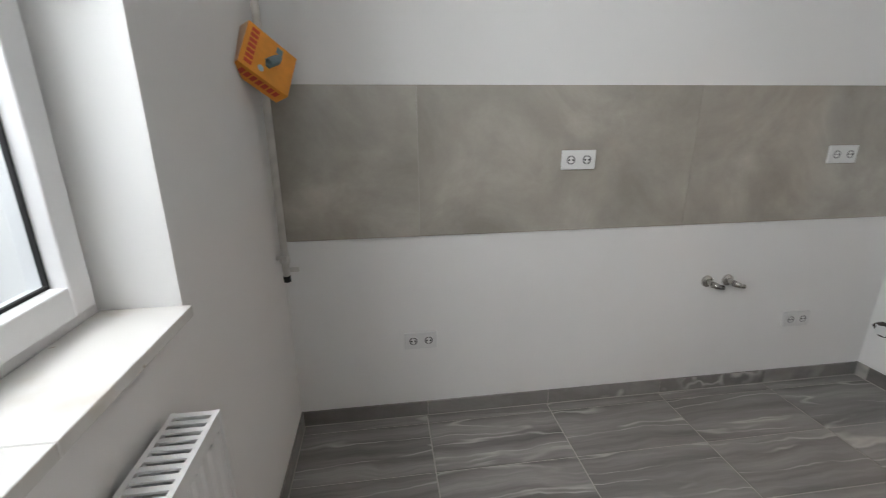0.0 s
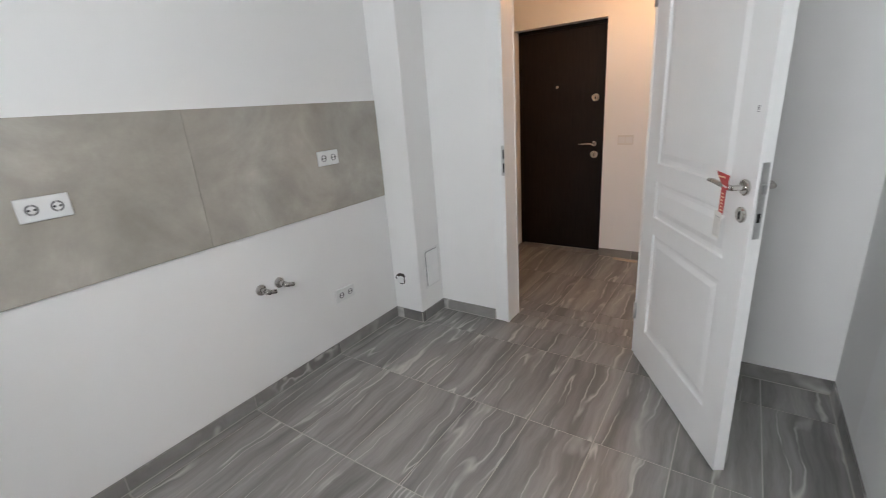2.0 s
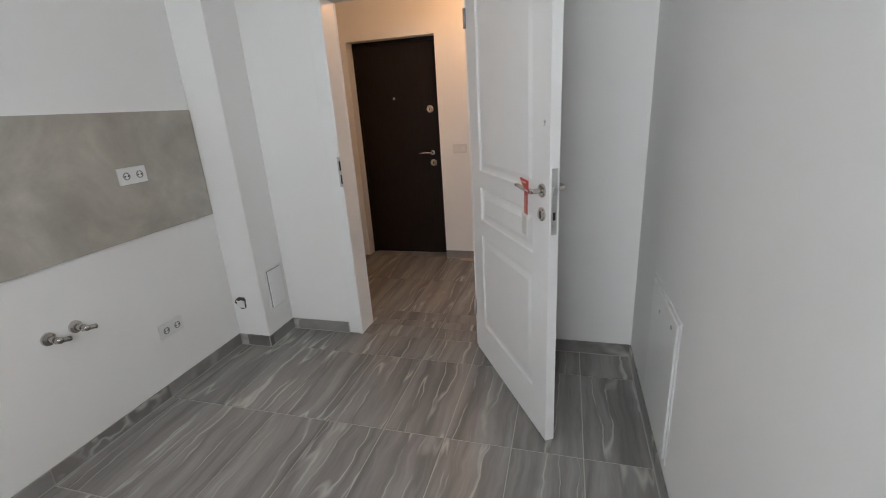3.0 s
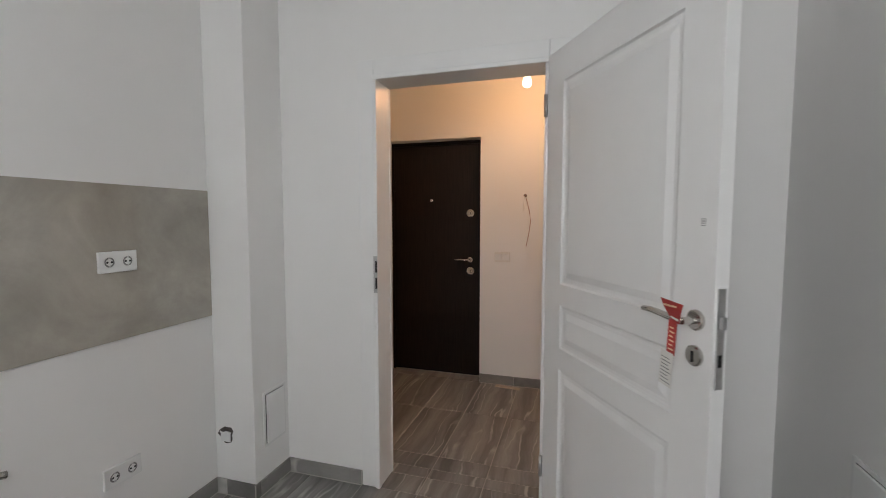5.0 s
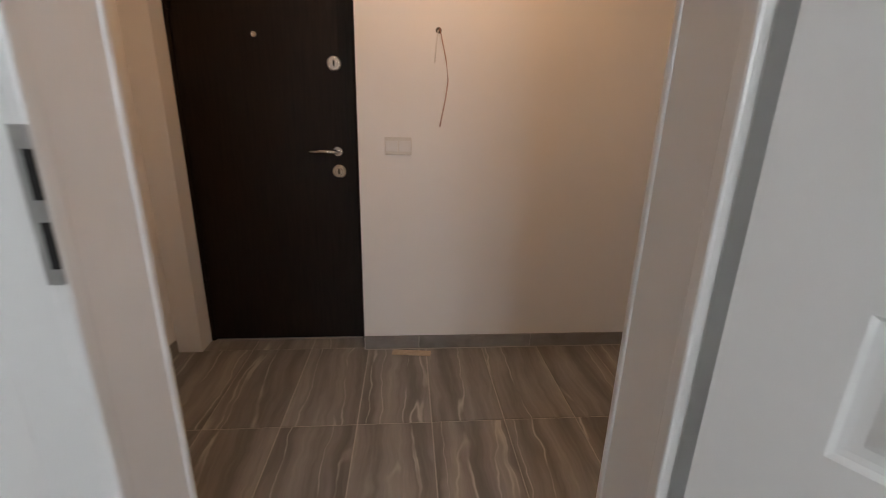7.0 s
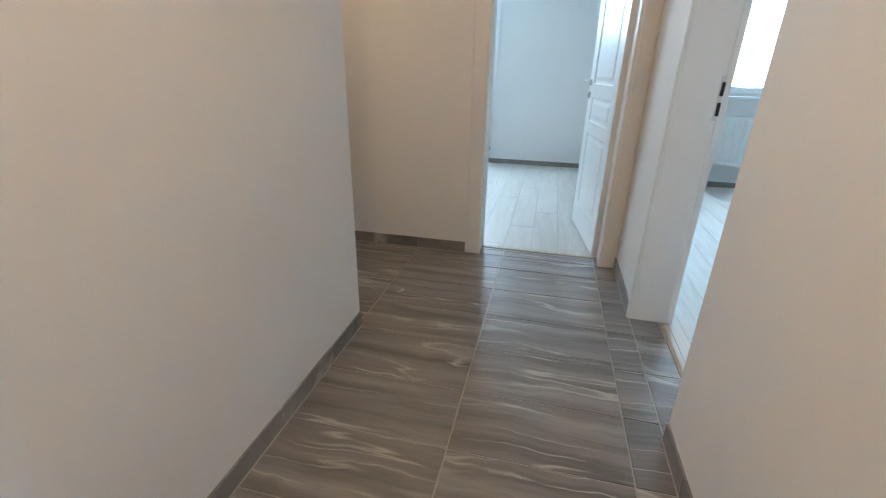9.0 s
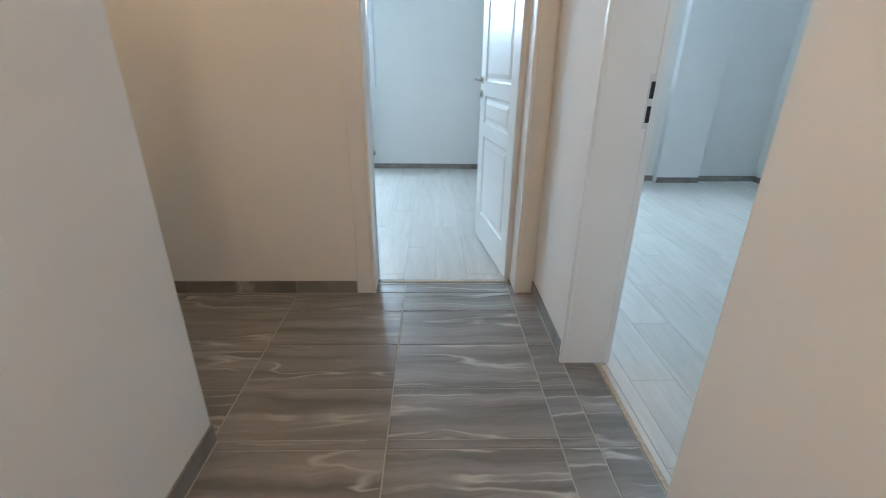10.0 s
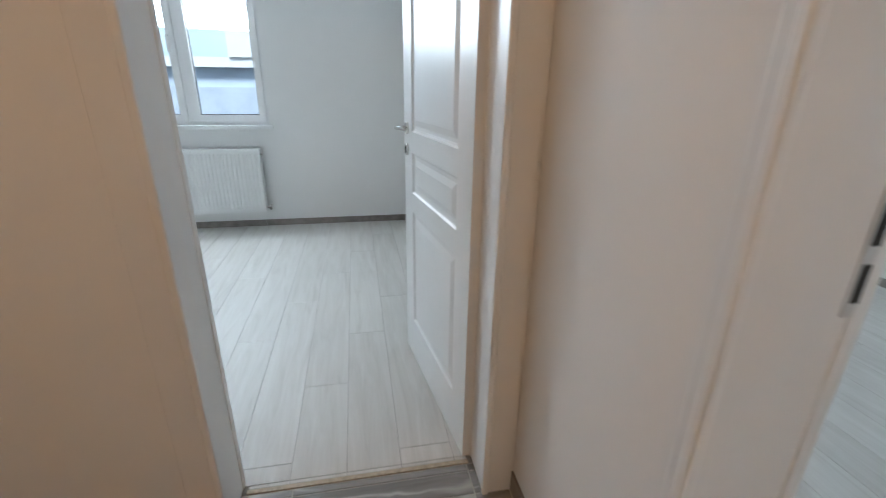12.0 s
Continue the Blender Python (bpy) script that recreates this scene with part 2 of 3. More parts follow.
# ---- the plan ----
H = 2.66            # ceiling
XP, XH = 3.22, 3.45  # partition: kitchen face, hall face
XF = 3.365          # hall side of the kitchen door's frame
XL = 3.265           # its living room face
XE = 4.77           # entrance wall, hall face
YS, YL = -2.445, -2.60   # wall between kitchen and living room
YC = -3.11          # corner where the hall widens
YE, YB = -4.172, -4.335  # end wall: hall face, bedroom face
YBF, YLF = -7.42, -6.85  # far walls of bedroom and living room
XLW = 0.32          # living room's side wall
KD = (-1.571, -0.757)     # kitchen door opening
LD = (-3.539, -2.70)     # living room door opening
BD = (3.543, 4.357)      # bedroom door opening
DH = 2.03           # door openings' height
KW = (-2.19, -0.89, 1.008, 2.40)  # kitchen window: y, y, z, z
BW = (4.665, 5.98, 0.935, 2.35)     # bedroom window: x, x, z, z
LW = (1.66, 3.02, 0.97, 2.33)     # living room window


def pierced(axis, a0, a1, n0, n1, holes, zt=H):
    """Boxes of a wall from a0 to a1 along an axis, with openings (a, a, z, z) through it."""
    out = []

    def put(p, q, z0, z1):
        if q - p > 1e-4 and z1 - z0 > 1e-4:
            out.append((p, q, n0, n1, z0, z1) if axis == "x" else (n0, n1, p, q, z0, z1))
    at = a0
    for h0, h1, z0, z1 in sorted(holes):
        put(at, h0, 0, zt)
        put(h0, h1, 0, z0)
        put(h0, h1, z1, zt)
        at = h1
    put(at, a1, 0, zt)
    return boxes(*out)


def joined(a, b):
    me = bpy.data.meshes.new("join")
    b.to_mesh(me)
    b.free()
    a.from_mesh(me)
    bpy.data.meshes.remove(me)
    return a


structure("wall_north", boxes((-0.35, 5.4, 0, 0.2, 0, H)), WALL, "white painted plaster wall behind the kitchen and hall", "wall")
structure("wall_west", pierced("y", YS - 0.155, 0, -0.35, 0, [KW]), WALL, "white painted outer wall with the kitchen window", "wall")
structure("wall_partition", joined(joined(pierced("y", YL, 0, XP, XF, [(*KD, 0, DH)]), pierced("y", YL, 0, XF, XH, [(KD[0] - 0.13, KD[1] + 0.13, 0, DH + 0.13)])), pierced("y", YBF - 0.32, YL, XL, XH, [(*LD, 0, DH)])), WALL, "white painted partition with two door openings", "wall")
structure("wall_kitchen_south", boxes((0, XP, YL, YS, 0, H)), WALL, "white painted wall between kitchen and living room", "wall")
structure("wall_entrance", pierced("y", YC, 0, XE, XE + 0.25, [(-0.945, -0.12, 0, 2.015)]), WALL, "white painted hall wall with the entrance door recess", "wall")
structure("wall_hall_niche", boxes((XE + 0.25, 6.2, YC, YC + 0.15, 0, H)), WALL, "white painted wall where the hall widens", "wall")
structure("wall_hall_east", boxes((6.2, 6.35, YB, YC + 0.15, 0, H)), WALL, "white painted wall closing the hall", "wall")
structure("wall_bedroom_door", pierced("x", XH, 6.2, YB, YE, [(*BD, 0, DH)]), WALL, "white painted end wall with the bedroom door opening", "wall")
structure("wall_bedroom_far", pierced("x", XH, 6.6, YBF - 0.32, YBF, [BW]), WALL, "white painted outer wall with the bedroom window", "wall")
structure("wall_bedroom_east", boxes((6.6, 6.75, YBF - 0.32, YB, 0, H)), WALL, "white painted bedroom wall", "wall")
structure("wall_living_far", pierced("x", XLW - 0.2, XL, YLF - 0.32, YLF, [LW]), WALL, "white painted outer wall with the living room window", "wall")
structure("wall_living_west", boxes((XLW - 0.2, XLW, YLF, YL, 0, H)), WALL, "white painted living room side wall", "wall")
structure("pillar_kitchen", boxes((2.958, XP, -0.232, 0, 0, H), bevel=0.004), WALL, "white plastered corner column beside the kitchen door", "column")
structure("pillar_living", boxes((1.02, 1.5, YLF, YLF + 0.09, 0, H), bevel=0.004), WALL, "white plastered column beside the living room window", "column")
# shallow proud band, added to draw the thin shadow line below the ceiling
structure("trim_kitchen", boxes((0, 2.933, -0.022, 0, 2.50, H), (2.934, XP, -0.256, -0.232, 2.49, H), (2.934, 2.958, -0.2319, -0.0001, 2.495, H)), WALL, "shallow band added under the kitchen ceiling for a shadow line", "trim")
structure("ceiling", boxes((-0.35, 6.75, -7.75, 0.2, H, H + 0.2)), CEIL, "plain white painted ceiling", "ceiling")


# ---- doors ----
def door_frame(name, w, depth, m, label, strike_side=None, casing_w=0.085, plain_far=False):
    """White lining and casings round an opening w wide; local x along it, y from the leaf's face (0) to the far face (depth)."""
    fr = tagged(thing(name, label, "door frame", m), kind="structure")
    t = 0.012
    part("lining", boxes((0, t, 0.006, depth + (-0.003 if plain_far else 0.004), 0, DH - t), bevel=0.002), DOORW, fr)
    part("lining", boxes((w - t, w, 0.006, depth + 0.004, 0, DH - t), bevel=0.002), DOORW, fr)
    part("lining", boxes((0, w, 0.006, depth + 0.004, DH - t, DH), bevel=0.002), DOORW, fr)
    for y0, y1 in ((-0.007, 0.0), (depth, depth + 0.007)):
        for x0, x1 in ((-casing_w, -0.001), (w + 0.001, w + casing_w)):
            if plain_far and y0 > 0 and x0 < 0:
                continue
            part("casing", boxes((x0, x1, y0, y1, 0, DH + casing_w), bevel=0.004), DOORW, fr)
        part("casing", boxes((-0.0005, w + 0.0005, y0, y1, DH + 0.001, DH + casing_w), bevel=0.004), DOORW, fr)
    for y0, y1 in ((-0.017, 0.012), (depth - 0.004, depth + (0.016 if plain_far else 0.014))):
        if not (plain_far and y0 > 0):
            part("bead", boxes((-0.006, 0.016, y0, y1, 0, DH - 0.013), bevel=0.005), DOORW, fr)
        part("bead", boxes((w - 0.016, w + 0.006, y0, y1, 0, DH - 0.013), bevel=0.005), DOORW, fr)
        part("bead", boxes((-0.006, w + 0.006, y0, y1, DH - 0.0125, DH + 0.01), bevel=0.005), DOORW, fr)
    if strike_side is not None:
        s = -1 if strike_side else 1
        x = w - t if strike_side else t
        if strike_side:
            sp = part("strike_plate", boxes((x, x + s * 0.003, -0.004, 0.027, 1.0, 1.18) if s > 0 else (x - 0.003, x, -0.004, 0.027, 1.0, 1.18)), SATIN, fr, "pale zinc strike plate")
            for z0, z1 in ((1.02, 1.075), (1.10, 1.155)):
                part("latch_hole", boxes((x + 0.001, x + 0.0038, 0.001, 0.022, z0, z1) if s > 0 else (x - 0.0038, x - 0.001, 0.001, 0.022, z0, z1)), BLACK, sp)
        else:
            e0, e1 = (-0.004, 0.015) if s > 0 else (w - 0.015, w + 0.004)
            lip = part("strike_lip", boxes((e0, e1, -0.0205, -0.0165, 1.0, 1.18), bevel=0.001), STEEL, fr, "zinc strike plate lip")
            for z0, z1 in ((1.02, 1.075), (1.10, 1.155)):
                part("latch_hole", boxes((e0 + 0.010, e1 + 0.0005, -0.0215, -0.0195, z0, z1) if s > 0 else (e0 - 0.0005, e1 - 0.010, -0.0215, -0.0195, z0, z1)), BLACK, lip)
    return fr


def panel_side(bm, w, h, y, s, panels):
    """One face of a panelled leaf at depth y, facing s, with moulded panels (x, x, z, z)."""
    def q(p):
        vs = [bm.verts.new(v) for v in p]
        bm.faces.new(vs if s < 0 else vs[::-1])

    def rect(x0, x1, z0, z1):
        q([(x0, y, z0), (x1, y, z0), (x1, y, z1), (x0, y, z1)])
    z = 0.0
    for x0, x1, z0, z1 in panels:
        rect(0, w, z, z0)
        rect(0, x0, z0, z1)
        rect(x1, w, z0, z1)
        z = z1
        loops = []
        for inset, d in ((0, 0), (0.006, 0.007), (0.014, 0.009), (0.026, 0.009), (0.05, 0.002)):
            yy = y - s * d
            loops.append([(x0 + inset, yy, z0 + inset), (x1 - inset, yy, z0 + inset), (x1 - inset, yy, z1 - inset), (x0 + inset, yy, z1 - inset)])
        for a, b in zip(loops, loops[1:]):
            for k in range(4):
                q([a[k], a[(k + 1) % 4], b[(k + 1) % 4], b[k]])
        q(loops[-1])
    rect(0, w, z, h)


def lever(leaf, x, y, z, s, way, material, rose_label):
    """A lever on a round rose and a keyhole rose below, on the face that looks along s*y; the lever points along way*x."""
    turn = pose(x, y, z, 90 if s < 0 else -90)
    r = part("rose", moved(lathe([(0.026, 0), (0.026, 0.006), (0.022, 0.009), (0.010, 0.010), (0.009, 0.045)]), turn), material, leaf, rose_label)
    pts = [(x, y + s * 0.045, z), (x + way * 0.02, y + s * 0.052, z + 0.003), (x + way * 0.06, y + s * 0.055, z + 0.008), (x + way * 0.10, y + s * 0.052, z + 0.010), (x + way * 0.135, y + s * 0.046, z + 0.006)]
    part("lever", tube(pts, [0.009, 0.009, 0.0085, 0.008, 0.007], 12), material, r, "", True)
    k = part("key_rose", moved(lathe([(0.026, 0), (0.026, 0.006), (0.022, 0.009), (0.0, 0.0095)]), pose(x, y, z - 0.09, 90 if s < 0 else -90)), material, leaf)
    part("keyhole", boxes((x - 0.003, x + 0.003, y + s * 0.0090, y + s * 0.0112, z - 0.105, z - 0.078) if s > 0 else (x - 0.003, x + 0.003, y - 0.0112, y - 0.009, z - 0.105, z - 0.078)), BLACK, k)


def panel_leaf(name, w, h, m, label):
    """A white three-panel leaf hinged at local x 0; its thickness runs from y 0 to 0.04."""
    lf = tagged(thing(name, label, "door", m), kind="structure")
    t = 0.04
    st = 0.125
    pan = [(st, w - st, 0.20, 0.745), (st, w - st, 0.83, 1.005), (st, w - st, 1.09, h - 0.13)]
    bm = bmesh.new()
    panel_side(bm, w, h, 0, -1, pan)
    panel_side(bm, w, h, t, 1, pan)
    for p in ([(0, 0, 0), (0, t, 0), (0, t, h), (0, 0, h)], [(w, 0, 0), (w, 0, h), (w, t, h), (w, t, 0)], [(0, 0, 0), (w, 0, 0), (w, t, 0), (0, t, 0)], [(0, 0, h), (0, t, h), (w, t, h), (w, 0, h)]):
        bm.faces.new([bm.verts.new(v) for v in p])
    bmesh.ops.remove_doubles(bm, verts=bm.verts[:], dist=0.0002)
    part("leaf", bm, DOORW, lf)
    hx, hz = w - 0.05, 1.10
    lever(lf, hx, 0, hz, -1, -1, CHROME, "satin nickel lever handle")
    lever(lf, hx, t, hz, 1, -1, CHROME, "satin nickel lever handle")
    lp = part("lock_plate", boxes((w, w + 0.0025, 0.009, 0.031, hz - 0.16, hz + 0.085)), STEEL, lf, "long zinc lock forend")
    part("latch", boxes((w + 0.0025, w + 0.013, 0.012, 0.027, hz - 0.012, hz + 0.018), bevel=0.002), STEEL, lp)
    part("bolt_slot", boxes((w + 0.0012, w + 0.0035, 0.015, 0.025, hz - 0.105, hz - 0.075)), BLACK, lp)
    for z in (0.22, h - 0.24):
        part("hinge", tube([(-0.008, -0.006, z), (-0.008, -0.006, z + 0.09)], 0.008, 12), STEEL, lf, "zinc barrel hinge", True)
    return lf


# kitchen door: frame local x runs along -y from the latch jamb
door_frame("door_frame_1", KD[1] - KD[0], XF - XP, pose(XP, KD[1], 0, 0, 0, -90), "white lacquered kitchen door frame with moulded casing", 0)
KLEAF = panel_leaf("door_1", 0.85, 2.012, Matrix.Translation((3.168, -1.571, 0.012)) @ Matrix.Rotation(math.atan2(-0.432, -0.722), 4, "Z"), "white three-panel interior door standing open into the kitchen")
# living room door frame: seen from the hall
door_frame("door_frame_2", LD[1] - LD[0], XH - XL, pose(XL, LD[1], 0, 0, 0, -90), "white lacquered living room door frame with moulded casing", 1, 0.032, True)
# bedroom frame and leaf
door_frame("door_frame_3", BD[1] - BD[0], YE - YB, pose(BD[0], YB, 0), "white lacquered bedroom door frame with moulded casing")
panel_leaf("door_2", 0.80, 2.012, Matrix.Translation((BD[0] + 0.006, YB + 0.008, 0.012)) @ Matrix.Rotation(math.radians(-82.3), 4, "Z"), "white three-panel interior door standing open into the bedroom")
panel_leaf("door_3", 0.83, 2.012, Matrix.Translation((XL - 0.012, LD[1] - 0.01, 0.012)) @ Matrix.Rotation(math.radians(172), 4, "Z"), "white three-panel interior door folded back into the living room")


# ---- entrance door ----
ent = tagged(thing("door_4", "closed dark wenge security entrance door in a white recess", "door", pose(4.89, 0, 0)), kind="structure")
part("leaf", boxes((0, 0.06, -0.925, -0.14, 0.008, 1.985), bevel=0.004), WENGE, ent)
for b in ((-0.004, 0.09, -0.945, -0.9255, 0.0, 2.014), (-0.004, 0.09, -0.1395, -0.12, 0.0, 2.014), (-0.004, 0.09, -0.9253, -0.1397, 1.9855, 2.0145)):
    part("frame", boxes(b), WENGE, ent)
for yy, zz, r in ((-0.836, 1.405, 0.033), (-0.838, 0.915, 0.033), (-0.833, 1.01, 0.024)):
    c = part("lock_rose", moved(lathe([(r, 0), (r, 0.006), (r * 0.8, 0.011), (r * 0.55, 0.011), (r * 0.5, 0.016), (0.0, 0.016)]), pose(0, yy, zz, 0, -90, 0)), CHROME, ent, "chrome lock escutcheon")
    if r > 0.03:
        part("keyhole", boxes((-0.0185, -0.0155, yy - 0.004, yy + 0.004, zz - 0.012, zz + 0.012)), BLACK, c)
part("lever", tube([(-0.01, -0.833, 1.01), (-0.048, -0.833, 1.01), (-0.054, -0.815, 1.012), (-0.055, -0.77, 1.014), (-0.052, -0.71, 1.012)], [0.009, 0.009, 0.009, 0.008, 0.007], 12), CHROME, ent, "chrome lever handle", True)
part("peephole", moved(lathe([(0.013, 0), (0.013, 0.004), (0.008, 0.006), (0.007, 0.004), (0.0, 0.004)]), pose(0, -0.49, 1.515, 0, -90, 0)), CHROME, ent, "small chrome peephole", True)
for z in (0.35, 1.6):
    part("hinge", tube([(-0.012, -0.146, z), (-0.012, -0.146, z + 0.1)], 0.009, 10), WENGE, ent, "", True)


# ---- windows ----
def window(name, w, h, m, label, handle_x):
    """White two-sash plastic window, local x along it, y outwards, z up."""
    win = tagged(thing(name, label, "window", m), kind="structure")
    f = 0.04
    for b in ((0, f, 0, 0.07, 0, h), (w - f, w, 0, 0.07, 0, h), (f, w - f, 0, 0.07, 0, f), (f, w - f, 0, 0.07, h - f, h), (w / 2 - 0.035, w / 2 + 0.035, 0.002, 0.068, f, h - f)):
        part("window_frame", boxes(b, bevel=0.004), PVC, win)
    for x0, x1 in ((f - 0.012, w / 2 - 0.022), (w / 2 + 0.022, w - f + 0.012)):
        s = 0.058
        z0, z1 = f - 0.012, h - f + 0.012
        sash = part("sash", boxes((x0, x0 + s, -0.018, 0.05, z0, z1), (x1 - s, x1, -0.018, 0.05, z0, z1), (x0 + s - 0.001, x1 - s + 0.001, -0.017, 0.049, z0, z0 + s), (x0 + s - 0.001, x1 - s + 0.001, -0.017, 0.049, z1 - s, z1), bevel=0.003), PVC, win)
        gx0, gx1, gz0, gz1 = x0 + s, x1 - s, z0 + s, z1 - s
        g = 0.006
        part("gasket", boxes((gx0 - 0.001, gx0 + g, 0.012, 0.02, gz0, gz1), (gx1 - g, gx1 + 0.001, 0.012, 0.02, gz0, gz1), (gx0, gx1, 0.0125, 0.0195, gz0 - 0.001, gz0 + g), (gx0, gx1, 0.0125, 0.0195, gz1 - g, gz1 + 0.001)), BLACK, sash, "black rubber gasket")
        pane = part("pane", boxes((gx0 - 0.002, gx1 + 0.002, 0.021, 0.025, gz0 - 0.002, gz1 + 0.002)), GLASS, sash, "clear glass pane")
        pane.visible_shadow = False
    hd = part("handle", boxes((handle_x - 0.015, handle_x + 0.015, -0.03, -0.0185, h / 2 - 0.035, h / 2 + 0.035), bevel=0.004), PVC, win, "white window handle")
    part("grip", boxes((handle_x - 0.011, handle_x + 0.011, -0.062, -0.046, h / 2 - 0.125, h / 2 + 0.012), (handle_x - 0.009, handle_x + 0.009, -0.05, -0.0295, h / 2 - 0.008, h / 2 + 0.009), bevel=0.004), PVC, hd)
    return win


# kitchen window: local x along +y, outwards -x
window("window_1", KW[1] - KW[0], KW[3] - KW[2], pose(-0.158, KW[0], KW[2], 0, 0, 90), "white plastic two-sash kitchen window", KW[1] - KW[0] - 0.06)
window("window_2", BW[1] - BW[0], BW[3] - BW[2], pose(BW[1], YBF - 0.06, BW[2], 0, 0, 180), "white plastic two-sash bedroom window", 1.29 / 2 - 0.05)
window("window_3", LW[1] - LW[0], LW[3] - LW[2], pose(LW[1], YLF - 0.14, LW[2], 0, 0, 180), "white plastic two-sash living room window", 1.38 / 2 - 0.05)
structure("window_sill_1", boxes((-0.156, 0.02, KW[0] - 0.01, -1.291, KW[2] - 0.02, KW[2] + 0.004), (-0.156, 0.02, -1.2895, KW[1] - 0.002, KW[2] - 0.02, KW[2] + 0.004), bevel=0.002), SILL, "stained white composite sill under the kitchen window", "window sill")
structure("window_sill_2", boxes((BW[0] - 0.03, BW[1] + 0.03, YBF - 0.058, YBF + 0.03, BW[2] - 0.03, BW[2] + 0.002), bevel=0.003), PVC, "white sill under the bedroom window", "window sill")
structure("window_sill_3", boxes((LW[0] - 0.03, LW[1] + 0.03, YLF - 0.138, YLF + 0.03, LW[2] - 0.03, LW[2] + 0.002), bevel=0.003), PVC, "white sill under the living room window", "window sill")


# ---- radiators ----
def radiator(w, h, m, label):
    """A steel panel radiator; local x along it, y out of the wall, base at z 0."""
    r = thing("radiator", label, "radiator", m, "panel radiators")
    for y in (0.035, 0.12):
        bm = bmesh.new()
        n = int(w / 0.033)
        prof = []
        for i in range(n + 1):
            x = w * i / n
            if i < n:
                dx = w / n
                prof += [(x, 0), (x + dx * 0.35, 0), (x + dx * 0.5, 0.006), (x + dx * 0.85, 0.006)]
        prof.append((w, 0))
        lo = [bm.verts.new((x, y + d, 0.035)) for x, d in prof]
        hi = [bm.verts.new((x, y + d, h - 0.035)) for x, d in prof]
        for i in range(len(prof) - 1):
            bm.faces.new((lo[i], lo[i + 1], hi[i + 1], hi[i]))
        bx(bm, 0, w, y - 0.01, y + 0.003, 0.0, 0.0355)
        bx(bm, 0, w, y - 0.01, y + 0.003, h - 0.0355, h - 0.004)
        bx(bm, 0, w, y - 0.01, y - 0.003, 0.035, h - 0.035)
        part("panel", bm, ENAMEL, r)
    for x in (-0.002, w - 0.001):
        part("side_cover", boxes((x, x + 0.003, 0.022, 0.128, 0.02, h), bevel=0.001), ENAMEL, r)
    g = part("grille", boxes((0, w, 0.022, 0.034, h - 0.004, h + 0.002), (0, w, 0.116, 0.128, h - 0.004, h + 0.002)), ENAMEL, r, "white slotted top grille")
    n = int(w / 0.021)
    step = w / n
    slat_mesh = mesh_of("slat", boxes((0.1 * step, 0.62 * step, 0.033, 0.117, h - 0.003, h + 0.0015)), ENAMEL)
    for i in range(n):
        slat = new("slat", slat_mesh)
        slat.parent, slat.location = g, (i * step, 0, 0)
    for i in range(2):
        part("bracket", boxes((w * (0.15 + 0.7 * i), w * (0.15 + 0.7 * i) + 0.03, 0.0, 0.03, 0.1, h - 0.1)), ENAMEL, r)
    v = part("valve", tube([(w, 0.08, 0.04), (w + 0.035, 0.08, 0.04)], 0.011, 12), CHROME, r, "chrome lockshield valve", True)
    part("valve_body", tube([(w + 0.035, 0.08, 0.015), (w + 0.035, 0.08, 0.06)], 0.013, 12), CHROME, v, "", True)
    part("pipe", tube([(w + 0.035, 0.08, 0.04), (w + 0.035, -0.003, 0.04)], 0.008, 10), PAINTED, r, "", True)
    part("air_valve", tube([(w, 0.08, h - 0.05), (w + 0.014, 0.08, h - 0.05)], 0.009, 10), CHROME, r, "", True)
    return r


radiator(1.1, 0.60, pose(0, -1.045, 0.262, 0, 0, -90) @ Matrix.Diagonal((1, 0.8, 1, 1)), "white steel panel radiator under the kitchen window")
radiator(0.95, 0.575, pose(5.715, YBF, 0.165, 0, 0, 0) @ Matrix.Diagonal((-1, 1, 1, 1)), "white steel panel radiator under the bedroom window")
radiator(0.95, 0.51, pose(2.72, YLF, 0.265, 0, 0, 0) @ Matrix.Diagonal((-1, 1, 1, 1)), "white steel panel radiator under the living room window")


# ---- kitchen wall: backsplash, sockets, taps ----
splash = structure("backsplash", boxes((0.0, 2.955, -0.003, 0.0, 0.893, 1.493)), GROUT, "grey concrete-look tiled band along the kitchen wall", "backsplash")
xs = [0.0, 0.565, 1.765, 2.955]
for x0, x1 in zip(xs, xs[1:]):
    bm = boxes((x0 - (x0 + x1) / 2 + 0.0008, x1 - (x0 + x1) / 2 - 0.0008, -0.006, 0.0, -0.3, 0.3))
    t = part("tile", bm, SPLASH, splash)
    t.location = ((x0 + x1) / 2, -0.003, 1.193)


